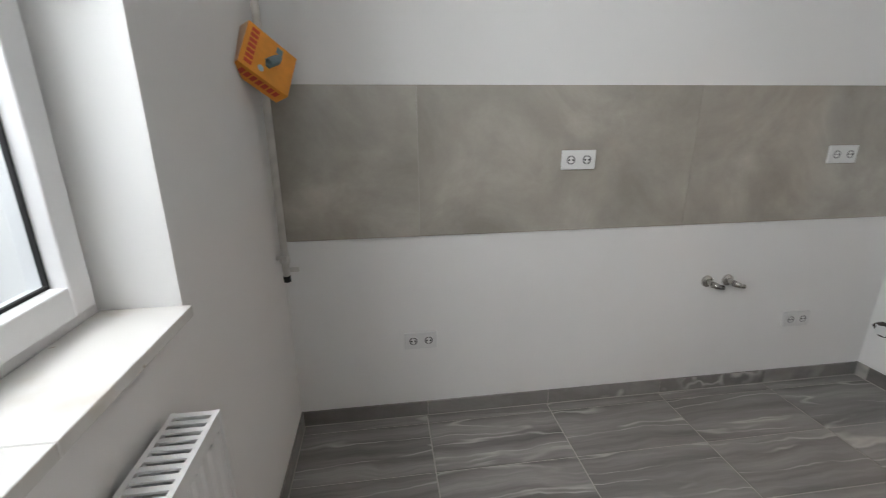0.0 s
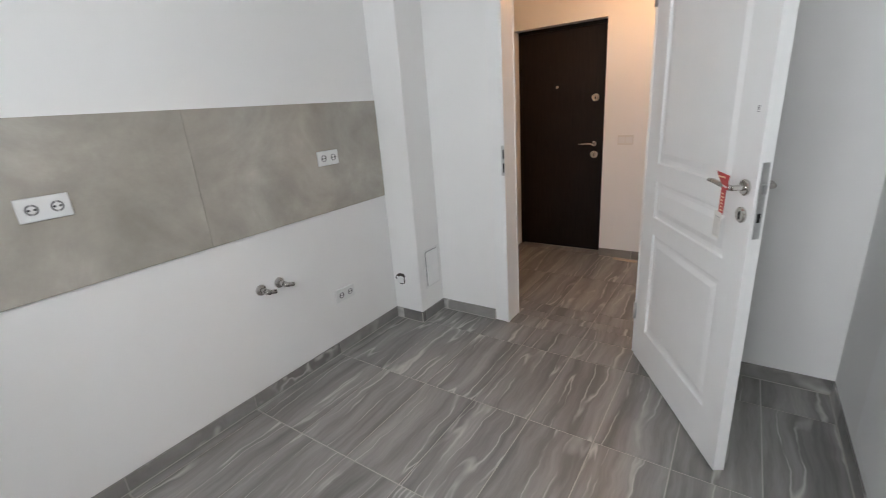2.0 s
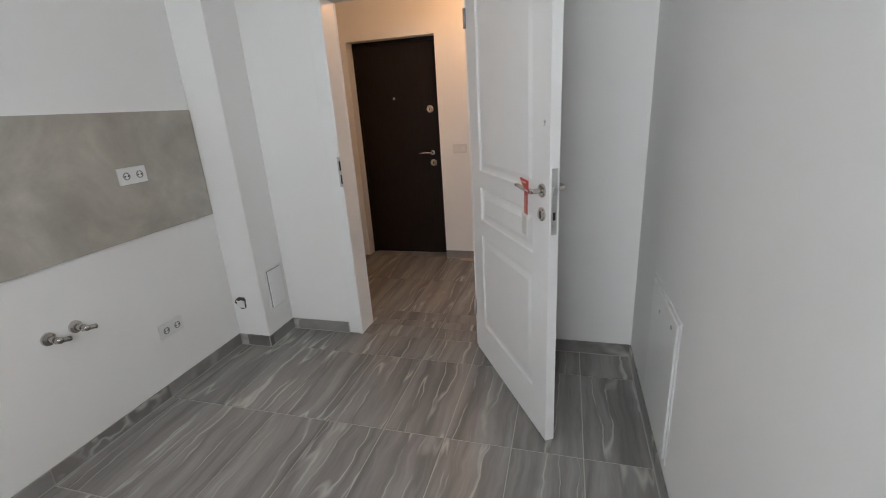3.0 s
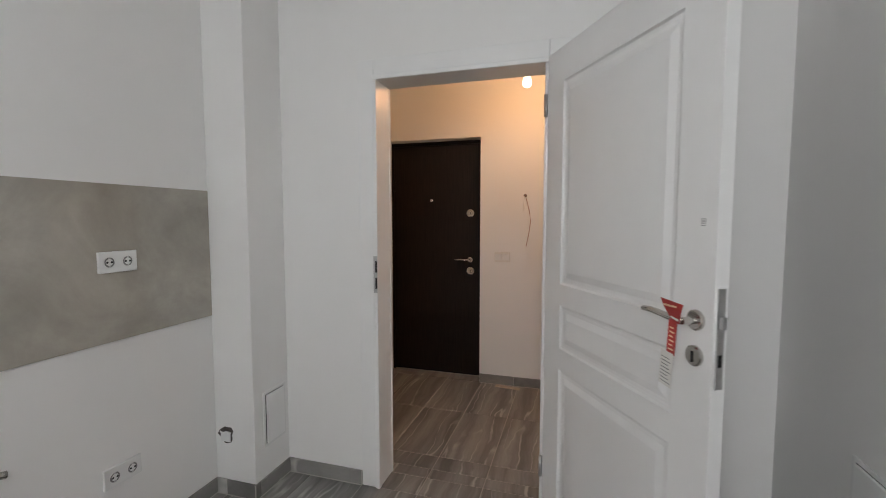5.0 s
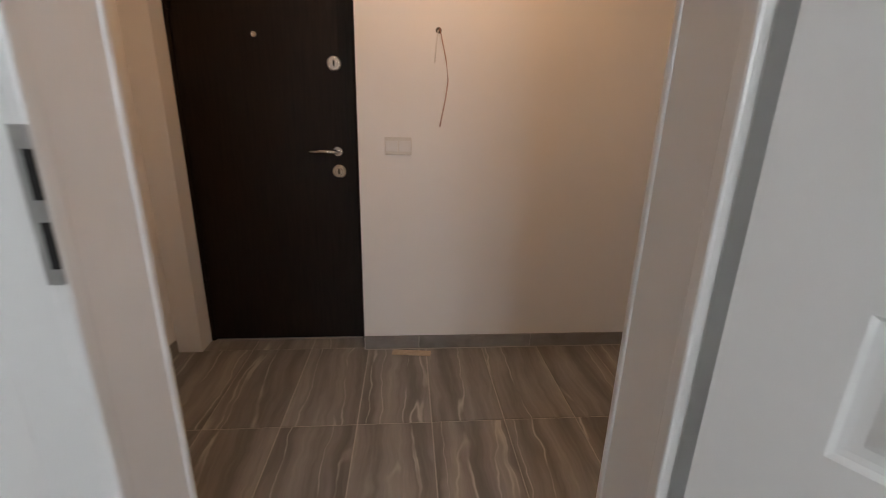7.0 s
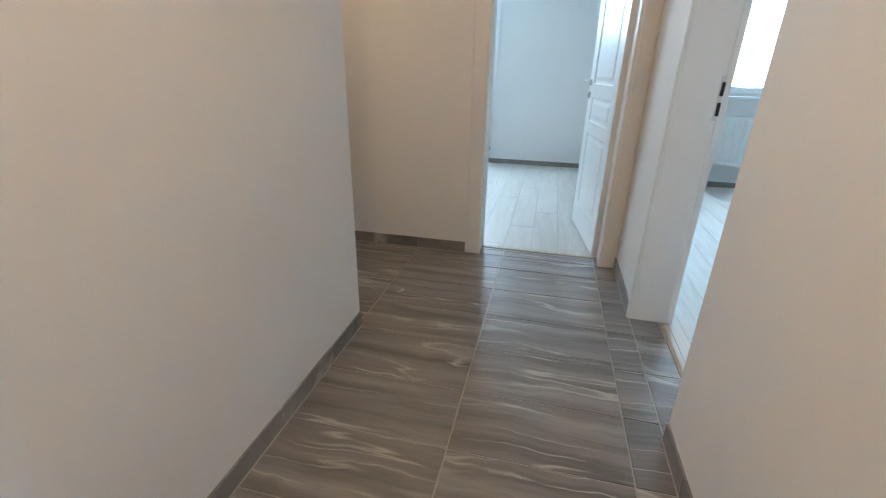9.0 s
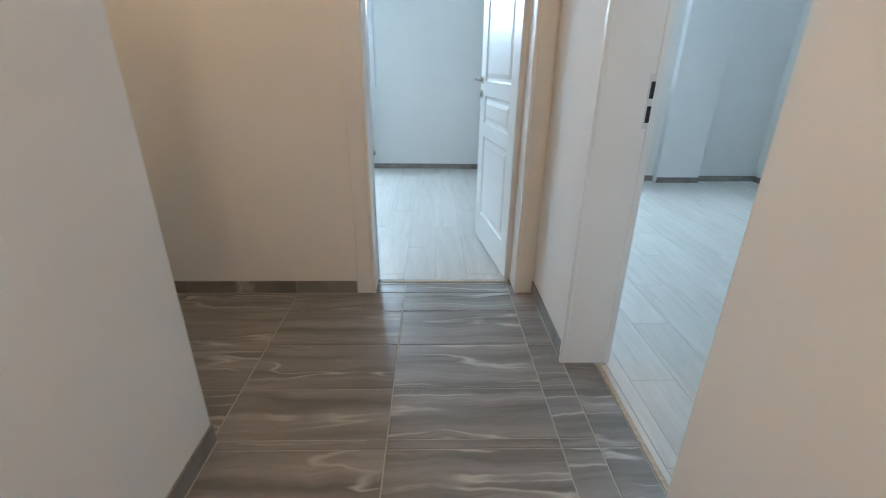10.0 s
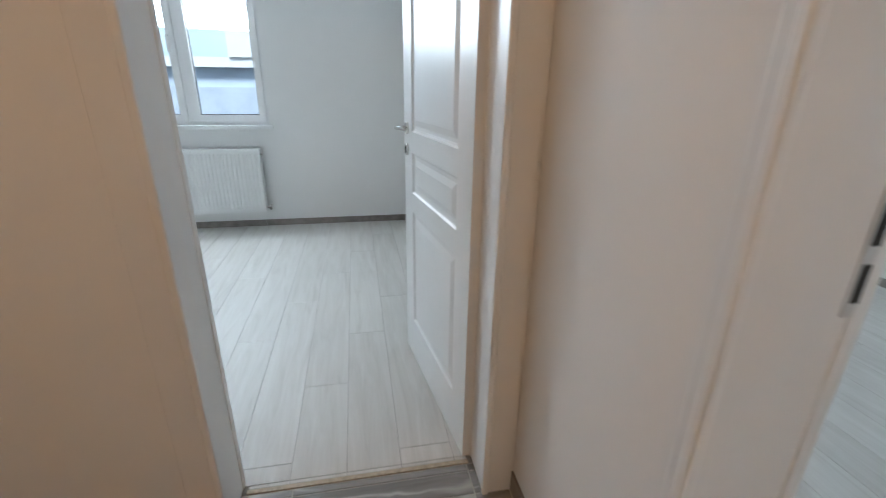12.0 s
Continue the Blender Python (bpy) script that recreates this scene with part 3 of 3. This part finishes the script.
def double_socket(m, label, face=SOCKET):
    s = thing("double_socket", label, "wall socket", m, "wall sockets")
    w, h = 0.148, 0.08
    part("cover_plate", boxes((-w / 2, w / 2, -0.010, 0, -h / 2, h / 2), bevel=0.003), face, s)
    for x in (-0.035, 0.035):
        o = part("outlet", moved(lathe([(0.0225, -0.001), (0.0225, 0.0022), (0.0195, 0.0026), (0.0190, 0.0004), (0.0, 0.0004)]), pose(x, -0.0100, 0, 90)), face, s)
        # flat dark ring: the recess's shade put into the colour
        part("well", moved(lathe([(0.0190, 0.0), (0.0190, 0.0012), (0.0, 0.0012)]), pose(x, -0.0100, 0, 90)), GREYMARK, o)
        part("well_floor", moved(lathe([(0.0130, 0.0), (0.0130, 0.0019), (0.0, 0.0019)]), pose(x, -0.0100, 0, 90)), face, o)
        for dx in (-0.0085, 0.0085):
            part("pin_hole", moved(lathe([(0.0042, 0.0), (0.0042, 0.0026), (0.0, 0.0026)], 10), pose(x + dx, -0.0100, 0, 90)), BLACK, o)
        for dz in (0.017, -0.017):
            part("earth_clip", boxes((x - 0.004, x + 0.004, -0.0125, -0.0100, dz - 0.003, dz + 0.003)), STEEL, o)
    return s


for x, z, y in ((1.238, 1.198, -0.009), (2.508, 1.198, -0.009)):
    double_socket(pose(x, y, z), "white double wall socket in the tiled backsplash")
for x, z in ((0.559, 0.402), (2.492, 0.368)):
    double_socket(pose(x, 0, z), "white double wall socket low on the kitchen wall")


def angle_valve(m):
    a = thing("angle_valve", "chrome angle valve on the kitchen wall", "valve", m, "water valves")
    part("escutcheon", moved(lathe([(0.029, 0), (0.027, 0.008), (0.014, 0.012), (0.012, 0.05), (0.0, 0.05)]), pose(0, 0, 0, 90)), CHROME, a)
    part("body", tube([(-0.004, -0.046, -0.006), (0.05, -0.052, -0.018)], 0.0115, 14), CHROME, a, "", True)
    part("knob", tube([(0, -0.045, 0), (0, -0.075, 0)], [0.015, 0.013], 8), CHROME, a, "", True)
    return a


angle_valve(pose(1.95, 0, 0.605))
angle_valve(pose(2.06, 0, 0.605))

# open junction box hole in the column
hole = thing("junction_box", "open knocked-out junction hole with a loose end in the column", "junction box", pose(2.958, -0.066, 0.302))
bm = bmesh.new()
rim = []
for k in range(14):
    a = 2 * math.pi * k / 14
    rr = 0.042 + 0.006 * math.sin(3 * a + 1) + 0.004 * math.cos(5 * a)
    rim.append((rr * math.cos(a), rr * math.sin(a)))
v = [bm.verts.new((-0.0015, p, q)) for p, q in rim]
u = [bm.verts.new((0.0, p, q)) for p, q in rim]
bm.faces.new(v)
for k in range(14):
    bm.faces.new((v[k], v[(k + 1) % 14], u[(k + 1) % 14], u[k]))
part("cavity", bm, DARKHOLE, hole, "dark raw cavity")
part("plug", boxes((-0.007, -0.001, -0.026, 0.030, -0.034, 0.010), bevel=0.002), SOCKET, hole, "white plastic plug pushed into the hole")
part("torn_edge", tube([(-0.003, -0.028, 0.010), (-0.010, -0.008, 0.018), (-0.006, 0.016, 0.008), (-0.009, 0.030, 0.015)], 0.004, 6), WALL, hole, "ragged plaster edge", True)


def access_panel(name, w, h, m, label, locks=()):
    p = thing(name, label, "access panel", m, "access panels")
    part("frame", boxes((-w / 2 - 0.014, -w / 2, -0.006, 0, -h / 2 - 0.014, h / 2 + 0.014), (w / 2, w / 2 + 0.014, -0.006, 0, -h / 2 - 0.014, h / 2 + 0.014), (-w / 2, w / 2, -0.0058, 0, h / 2, h / 2 + 0.014), (-w / 2, w / 2, -0.0058, 0, -h / 2 - 0.014, -h / 2), bevel=0.0015), SOCKET, p)
    part("gap", boxes((-w / 2, w / 2, -0.0025, 0, -h / 2, h / 2)), BLACK, p)
    d = part("flap", boxes((-w / 2 + 0.0065, w / 2 - 0.0025, -0.012, -0.003, -h / 2 + 0.003, h / 2 - 0.003), bevel=0.002), ENAMEL, p, "white flap")
    for x, z in locks:
        part("lock", moved(lathe([(0.008, 0), (0.008, 0.003), (0.004, 0.0035), (0.0, 0.002)]), pose(x, -0.012, z, 90)), STEEL, d, "small steel cam lock", True)
    return p


access_panel("access_panel", 0.14, 0.25, pose(3.105, -0.232, 0.365), "small white plastic inspection hatch in the column")
access_panel("access_panel", 0.43, 0.56, pose(2.50, YS, 0.415, 0, 0, 180), "glossy white inspection hatch low in the kitchen wall", ((-0.05, 0.20), (0.145, 0.235)))

# gas pipe in the corner with its tap
gp = thing("gas_pipe", "pale painted gas pipe with a capped tap in the corner", "pipe", pose(0.032, -0.11, -0.048))
part("riser", tube([(0, 0, 0.90), (0, 0, H + 0.048)], 0.0135, 14), PAINTED, gp, "", True)
part("nut", tube([(0, 0, 0.885), (0, 0, 0.915)], 0.019, 6), PAINTED, gp)
tp = part("tap", tube([(0, 0, 0.83), (0, 0, 0.886)], [0.012, 0.016], 12), PAINTED, gp, "", True)
part("tap_handle", boxes((0.014, 0.05, -0.005, 0.004, 0.848, 0.866), bevel=0.003), PAINTED, tp)
part("outlet_cap", tube([(0, 0, 0.808), (0, 0, 0.832)], 0.014, 10), BLACK, tp, "black cap", True)
part("wall_stub", tube([(0, 0, 0.905), (-0.033, 0.0, 0.905)], 0.008, 10), PAINTED, gp, "", True)
for z in (1.9,):
    part("clip", boxes((-0.033, 0.014, -0.006, 0.006, z, z + 0.02)), PAINTED, gp)

# orange carton hung on the pipe
ctn = thing("cardboard_box", "orange printed product carton wedged on the corner pipe", "cardboard box", CARTON)
part("carton", boxes((-0.12, 0.12, -0.04, 0.04, -0.105, 0.105), bevel=0.002), ORANGE, ctn)
part("side_panel", boxes((-0.1215, -0.1202, -0.038, 0.038, -0.103, 0.103)), SIDECARD, ctn, "pale unprinted side")
part("print_title", boxes(*[(-0.100, -0.066, -0.0415, -0.0402, -0.085 + k * 0.026, -0.085 + k * 0.026 + 0.017) for k in range(7)]), REDINK, ctn, "red lettering bars")
part("print_picture", tube([(0.0, -0.0405, -0.04), (0.0, -0.0418, -0.02), (0.028, -0.0418, 0.02), (0.04, -0.0405, 0.045)], [0.012, 0.02, 0.021, 0.013], 12), BLUEINK, ctn, "printed grey-blue product picture")
part("print_detail", boxes((0.02, 0.05, -0.0415, -0.0402, 0.055, 0.085)), BLUEINK, ctn)
part("print_dot", moved(lathe([(0.014, 0), (0.013, 0.0008)]), pose(-0.025, -0.0402, -0.065, 90)), PALEINK, ctn)
part("print_base", boxes(*[(-0.09 + k * 0.027, -0.09 + k * 0.027 + 0.019, -0.022, 0.012, -0.1065, -0.1052) for k in range(7)]), REDINK, ctn, "red lettering bars")

# hang tag on the kitchen door's lever
tag = thing("hang_tag", "red printed card tag hanging from the kitchen door lever", "tag", KLEAF.matrix_world @ pose(0.788, -0.062, 1.098) @ Matrix.Scale(0.8, 4))
bm = bmesh.new()
rows_ = []
for k, (hw, z, dy) in enumerate(((0.016, 0.0, 0.0), (0.024, 0.018, -0.006), (0.036, 0.042, -0.013), (0.046, 0.066, -0.016))):
    rows_.append([bm.verts.new((0.014 + sx * hw, dy + oy, z - 0.004 * sx)) for sx in (-1, 1) for oy in (0, 0.0012)])
for p, q in zip(rows_, rows_[1:]):
    for i, j in ((0, 2), (2, 3), (3, 1), (1, 0)):
        bm.faces.new((p[i], p[j], q[j], q[i]))
bm.faces.new((rows_[-1][0], rows_[-1][2], rows_[-1][3], rows_[-1][1]))
part("flap", bm, RED, tag)
part("flap_label", moved(boxes((-0.014, 0.018, -0.0018, -0.001, 0.006, 0.017)), pose(0.012, -0.006, 0.004, -14, 12, 0)), PAPER, tag, "white printed band")
part("flap_text", boxes(*[(-0.016 + k * 0.009, -0.010 + k * 0.009, -0.0178, -0.0162, 0.048, 0.054) for k in range(6)]), SIDECARD, tag)
part("strip", moved(boxes((-0.017, 0.017, -0.0008, 0.0008, -0.105, 0.006), bevel=0.0003), pose(0.010, -0.004, 0, 3, 7, 0)), RED, tag)
part("leaflet", moved(boxes((-0.026, 0.026, -0.0006, 0.0006, -0.115, 0.0)), pose(-0.012, -0.002, -0.098, 3, 7, 0)), PAPER, tag, "white folded instruction leaflet")
part("text_lines", moved(boxes(*[(-0.021, 0.020 - 0.006 * (k % 3), -0.0012, -0.0007, -0.104 + k * 0.0115, -0.1015 + k * 0.0115) for k in range(8)]), pose(-0.012, -0.002, -0.098, 3, 7, 0)), GREYMARK, tag)
part("strip_text", moved(boxes(*[(-0.010, 0.010 - 0.004 * (k % 2), -0.0013, -0.0009, -0.092 + k * 0.014, -0.087 + k * 0.014) for k in range(6)]), pose(0.010, -0.004, 0, 3, 7, 0)), SIDECARD, tag)
stk = thing("sticker", "small square printed sticker on the kitchen door", "sticker", KLEAF.matrix_world @ pose(0.81, -0.0006, 1.345) @ Matrix.Scale(0.5, 4))
part("border", boxes((-0.013, 0.013, -0.0006, 0.0, 0.010, 0.013), (-0.013, 0.013, -0.0006, 0.0, -0.013, -0.010), (-0.013, -0.010, -0.0006, 0.0, -0.0099, 0.0099), (0.010, 0.013, -0.0006, 0.0, -0.0099, 0.0099), (-0.005, 0.005, -0.0006, 0.0, -0.006, 0.006), (-0.012, 0.012, -0.0006, 0.0, -0.024, -0.020)), GREYMARK, stk)

# ---- hall fittings ----
for place, watts in BULBS:
    lb = thing("light_bulb", "bare glowing warm bulb hanging from the hall ceiling", "light bulb", pose(*place), "hall bulbs")
    part("cord", tube([(0, 0, 0.10), (0.004, 0, 0.22), (-0.003, 0.003, 0.33), (0, 0, H - 2.235)], 0.0035, 8), SOCKET, lb, "", True)
    part("lamp_holder", lathe([(0.012, 0.105), (0.019, 0.10), (0.019, 0.052), (0.016, 0.05)]), SOCKET, lb, "", True)
    gl = part("bulb", lathe([(0.013, 0.058), (0.016, 0.045), (0.026, 0.022), (0.03, 0.0), (0.028, -0.014), (0.02, -0.025), (0.008, -0.030), (0.0, -0.0305)], 24), GLOW, lb, "glowing glass bulb", True)
    gl.visible_shadow = False
ic = thing("wall_switch", "pale plastic wall switch plate beside the entrance door", "switch", pose(XE, -1.128, 1.05, 0, 0, -90))
part("cover_plate", boxes((-0.062, 0.062, -0.010, 0, -0.04, 0.04), bevel=0.003), PAPER, ic)
for x in (-0.03, 0.03):
    part("rocker", boxes((x - 0.027, x + 0.027, -0.0135, -0.0098, -0.024, 0.024), bevel=0.0015), SOCKET, ic)
wr = thing("loose_wire", "thin loose wires hanging out of the hall wall", "wire", pose(XE, -1.305, 1.54))
part("hole_mark", moved(lathe([(0.013, 0.0), (0.011, 0.0012)], 12), pose(0, 0, 0, 0, -90, 0)), DARKHOLE, wr)
part("wire", tube([(-0.001, 0, 0), (-0.02, -0.004, 0.006), (-0.022, -0.012, -0.03), (-0.014, -0.034, -0.12), (-0.012, -0.045, -0.20), (-0.012, -0.035, -0.28), (-0.01, -0.012, -0.40)], 0.0022, 8), COPPER, wr, "", True)
part("wire", tube([(-0.001, 0.002, 0), (-0.014, 0.004, -0.004), (-0.013, 0.012, -0.07), (-0.010, 0.016, -0.13)], 0.0022, 8), PAPER, wr, "", True)
lt = thing("wood_offcut", "flat raw offcut strip lying on the hall floor", "offcut", pose(XE - 0.055, -1.19, 0.0, 0, 0, 83))
part("strip", boxes((-0.10, 0.10, -0.022, 0.022, 0, 0.006), bevel=0.001), CARD, lt)
double_socket(pose(XLW, -6.24, 0.27, 0, 0, 90), "white double wall socket low on the living room wall")


# ---- outside ----
structure("ground", boxes((-300, 300, -300, 300, -3.3, -3.2)), ASPHALT, "plain asphalt yard outside", "ground")
hb = thing("apartment_building", "blue-grey rendered apartment building with white balcony walls", "building", pose(0, -17, -3.2))
part("wall", boxes((-10, 22, -8, 0, 0, 14)), FACADE, hb)
part("roof", boxes((-10.3, 22.3, -8.3, 0.3, 14, 14.3)), SHUTTER, hb)
for k in range(3):
    z = 4.9 + k * 3.0
    part("balcony", boxes((6.0, 9.4, 0, 0.4, z, z + 0.25)), FACADEW, hb)
    part("balcony_panel", boxes((7.1, 9.4, 0.35, 0.4, z + 0.25, z + 1.25)), BALC, hb, "pale glass balcony panel")
    part("balcony_wall", boxes((6.0, 7.1, 0.0, 0.5, z + 0.25, z + 3.0)), FACADEW, hb)
part("garage_door", boxes((6.4, 9.2, 0, 0.05, 2.3, 4.4)), PALESHUT, hb)
part("sign", boxes((5.75, 6.2, 0, 0.03, 2.75, 3.05)), FACADEW, hb)
for i in range(4):
    for k in range(4):
        part("window", boxes((-8 + i * 3.4, -6.6 + i * 3.4, 0, 0.06, 1.5 + k * 3, 3 + k * 3)), BALC, hb)
nb = thing("neighbour_building", "pale rendered neighbouring building with windows", "building", pose(-9, 0, -3.2))
part("wall", boxes((-8, 0, -14, 14, 0, 13)), FACADEW, nb)
part("roof", boxes((-8.3, 0.3, -14.3, 14.3, 13, 13.3)), SHUTTER, nb)
for i in range(8):
    for k in range(4):
        part("window", boxes((0, 0.06, -13 + i * 3.4, -11.6 + i * 3.4, 1.5 + k * 3, 3 + k * 3)), SHUTTER, nb)


# ---- floors, skirtings ----
CACHE = {}


def piece(name, w, d, h, material, parent, x, y, z, bevel=0.0012):
    """One floor or skirting piece, its top at z, sharing meshes between equal sizes."""
    key = (name, round(w, 4), round(d, 4), round(h, 4), material.name)
    if key not in CACHE:
        bm = bmesh.new()
        e = bevel
        lo = [bm.verts.new(p) for p in ((-w / 2, -d / 2, -h), (w / 2, -d / 2, -h), (w / 2, d / 2, -h), (-w / 2, d / 2, -h))]
        mi = [bm.verts.new(p) for p in ((-w / 2, -d / 2, -e), (w / 2, -d / 2, -e), (w / 2, d / 2, -e), (-w / 2, d / 2, -e))]
        hi = [bm.verts.new(p) for p in ((-w / 2 + e, -d / 2 + e, 0), (w / 2 - e, -d / 2 + e, 0), (w / 2 - e, d / 2 - e, 0), (-w / 2 + e, d / 2 - e, 0))]
        for a, b in ((lo, mi), (mi, hi)):
            for k in range(4):
                bm.faces.new((a[k], a[(k + 1) % 4], b[(k + 1) % 4], b[k]))
        bm.faces.new(hi)
        CACHE[key] = mesh_of(name, bm, material)
    ob = new(name, CACHE[key])
    ob.parent = parent
    ob.location = (x, y, z)
    return ob


def cuts(a, b, origin, step):
    """Places between a and b where pieces of the given step meet."""
    k = math.ceil((a - origin) / step + 1e-6)
    out = [a]
    while origin + k * step < b - 1e-6:
        out.append(origin + k * step)
        k += 1
    return out + [b]


floor_t = structure("floor", boxes((-0.35, 6.35, -4.30, 0.2, -0.2, -0.0025)), GROUT, "grey wood-veined porcelain tile floor", "floor")


def tiles(x0, x1, y0, y1):
    xc, yc = cuts(x0, x1, 0.58, 0.6), cuts(y0, y1, -0.067, 0.3)
    for a, b in zip(xc, xc[1:]):
        for c, d in zip(yc, yc[1:]):
            if b - a > 0.008 and d - c > 0.008:
                piece("tile", b - a - 0.0052, d - c - 0.0042, 0.008, TILE, floor_t, (a + b) / 2, (c + d) / 2, random.uniform(-0.0004, 0.0004))


tiles(0, XP, YS, 0)
tiles(XP, XF, KD[0], KD[1])
tiles(XF, XH, KD[0] - 0.13, KD[1] + 0.13)
tiles(XH, 4.89, -3.11, 0)
tiles(XH, 6.2, YE, -3.11)
tiles(BD[0], BD[1], -4.297, YE)
tiles(3.31, XH, LD[0], LD[1])

floor_b = structure("floor_bedroom", boxes((XH, 6.6, YBF, -4.3005, -0.2, -0.003)), LAMBASE, "whitewashed oak laminate bedroom floor", "floor")
floor_l = structure("floor_living", boxes((XLW, 3.308, YLF, YL, -0.199, -0.003)), LAMBASE, "whitewashed oak laminate living room floor", "floor")


def planks(parent, x0, x1, y0, y1, ox):
    xc = cuts(x0, x1, ox, 0.193)
    for i, (a, b) in enumerate(zip(xc, xc[1:])):
        yc = cuts(y0, y1, y0 + (i * 0.43) % 1.29, 1.29)
        for c, d in zip(yc, yc[1:]):
            if b - a > 0.01 and d - c > 0.01:
                piece("plank", b - a - 0.0012, d - c - 0.0012, 0.008, LAM, parent, (a + b) / 2, (c + d) / 2, 0.0, 0.0012)


planks(floor_b, XH, 6.6, YBF, YB, 3.811)
planks(floor_b, BD[0] + 0.03, BD[1] - 0.03, YB, -4.319, 3.811)
planks(floor_l, XLW, XL - 0.002, YLF, YL, 0.5)
planks(floor_l, XL, 3.288, LD[0] + 0.03, LD[1] - 0.03, 0.5)
structure("trim_threshold_bedroom", boxes((BD[0] + 0.028, BD[1] - 0.028, -4.317, -4.299, -0.003, 0.003), bevel=0.001), CORK, "pale cork threshold strip", "threshold")
structure("trim_threshold_living", boxes((3.288, 3.308, LD[0] + 0.028, LD[1] - 0.028, -0.003, 0.003), bevel=0.001), CORK, "pale cork threshold strip", "threshold")

base_t = thing("baseboard", "dark grey tile skirting with pale joints", "baseboard")
tagged(base_t, kind="structure")
BB, BT = 0.075, 0.009


def skirt_x(x0, x1, y, side, parent=base_t, material=TILE, h=BB, step=0.6, origin=0.585, name="skirting_tile"):
    """Skirting along x on a wall face at y; side +1 when the room lies at greater y."""
    for a, b in zip(cuts(x0, x1, origin, step), cuts(x0, x1, origin, step)[1:]):
        if b - a > 0.01:
            piece(name, b - a - 0.003, BT, h, material, parent, (a + b) / 2, y + side * BT / 2, h)
    if material is TILE:
        part("grout_line", boxes((x0, x1, min(y, y + side * BT * 0.8), max(y, y + side * BT * 0.8), 0, h - 0.001)), GROUT, parent)
        part("joint", boxes((x0, x1, min(y, y + side * (BT + 0.004)), max(y, y + side * (BT + 0.004)), -0.002, 0.0025)), GROUT, parent)


def skirt_y(y0, y1, x, side, parent=base_t, material=TILE, h=BB, step=0.6, origin=-0.067, name="skirting_tile"):
    for a, b in zip(cuts(y0, y1, origin, step), cuts(y0, y1, origin, step)[1:]):
        if b - a > 0.01:
            ob = piece(name, b - a - 0.003, BT, h, material, parent, x + side * BT / 2, (a + b) / 2, h)
            ob.rotation_euler = (0, 0, math.pi / 2)
    if material is TILE:
        part("grout_line", boxes((min(x, x + side * BT * 0.8), max(x, x + side * BT * 0.8), y0, y1, 0, h - 0.001)), GROUT, parent)
        part("joint", boxes((min(x, x + side * (BT + 0.004)), max(x, x + side * (BT + 0.004)), y0, y1, -0.002, 0.0025)), GROUT, parent)


skirt_x(0, 2.958, 0, -1)
skirt_y(-0.232, 0, 2.958, -1)
skirt_x(2.949, XP, -0.232, -1)
skirt_y(KD[1] + 0.086, -0.241, XP, -1)
skirt_y(YS, KD[0] - 0.09, XP, -1)
skirt_x(0, XP, YS, 1)
skirt_y(YS, 0, 0, 1)
skirt_x(XH, 4.76, 0, -1)
skirt_y(YC, -0.947, XE, -1, origin=-1.83)
skirt_y(KD[1] + 0.13, 0, XH, 1)
skirt_y(LD[1] + 0.004, KD[0] - 0.13, XH, 1)
skirt_y(YE, LD[0] - 0.034, XH, 1)
skirt_x(BD[1] + 0.09, 6.2, YE, 1, origin=4.785)
skirt_x(XH, BD[0] - 0.09, YE, 1)
skirt_x(XE, 6.2, YC, -1)
base_r = tagged(thing("baseboard_rooms", "grey-brown wood skirting in the carpetless rooms", "baseboard"), kind="structure")
RB = dict(parent=base_r, material=LAMBASE, h=0.06, step=2.4, origin=0.0, name="skirting_board")
skirt_x(XH, 6.6, YBF, 1, **RB)
skirt_y(YBF, YB, XH, 1, **RB)
skirt_y(YBF, YB, 6.6, -1, **RB)
skirt_x(1.5, XL, YLF, 1, **RB)
skirt_x(1.02, 1.5, YLF + 0.09, 1, **RB)
skirt_x(XLW, 1.02, YLF, 1, **RB)
skirt_y(YLF, YL, XLW, 1, **RB)
skirt_y(YLF, LD[0] - 0.09, XL, -1, **RB)
skirt_x(XLW, XP, YL, -1, **RB)
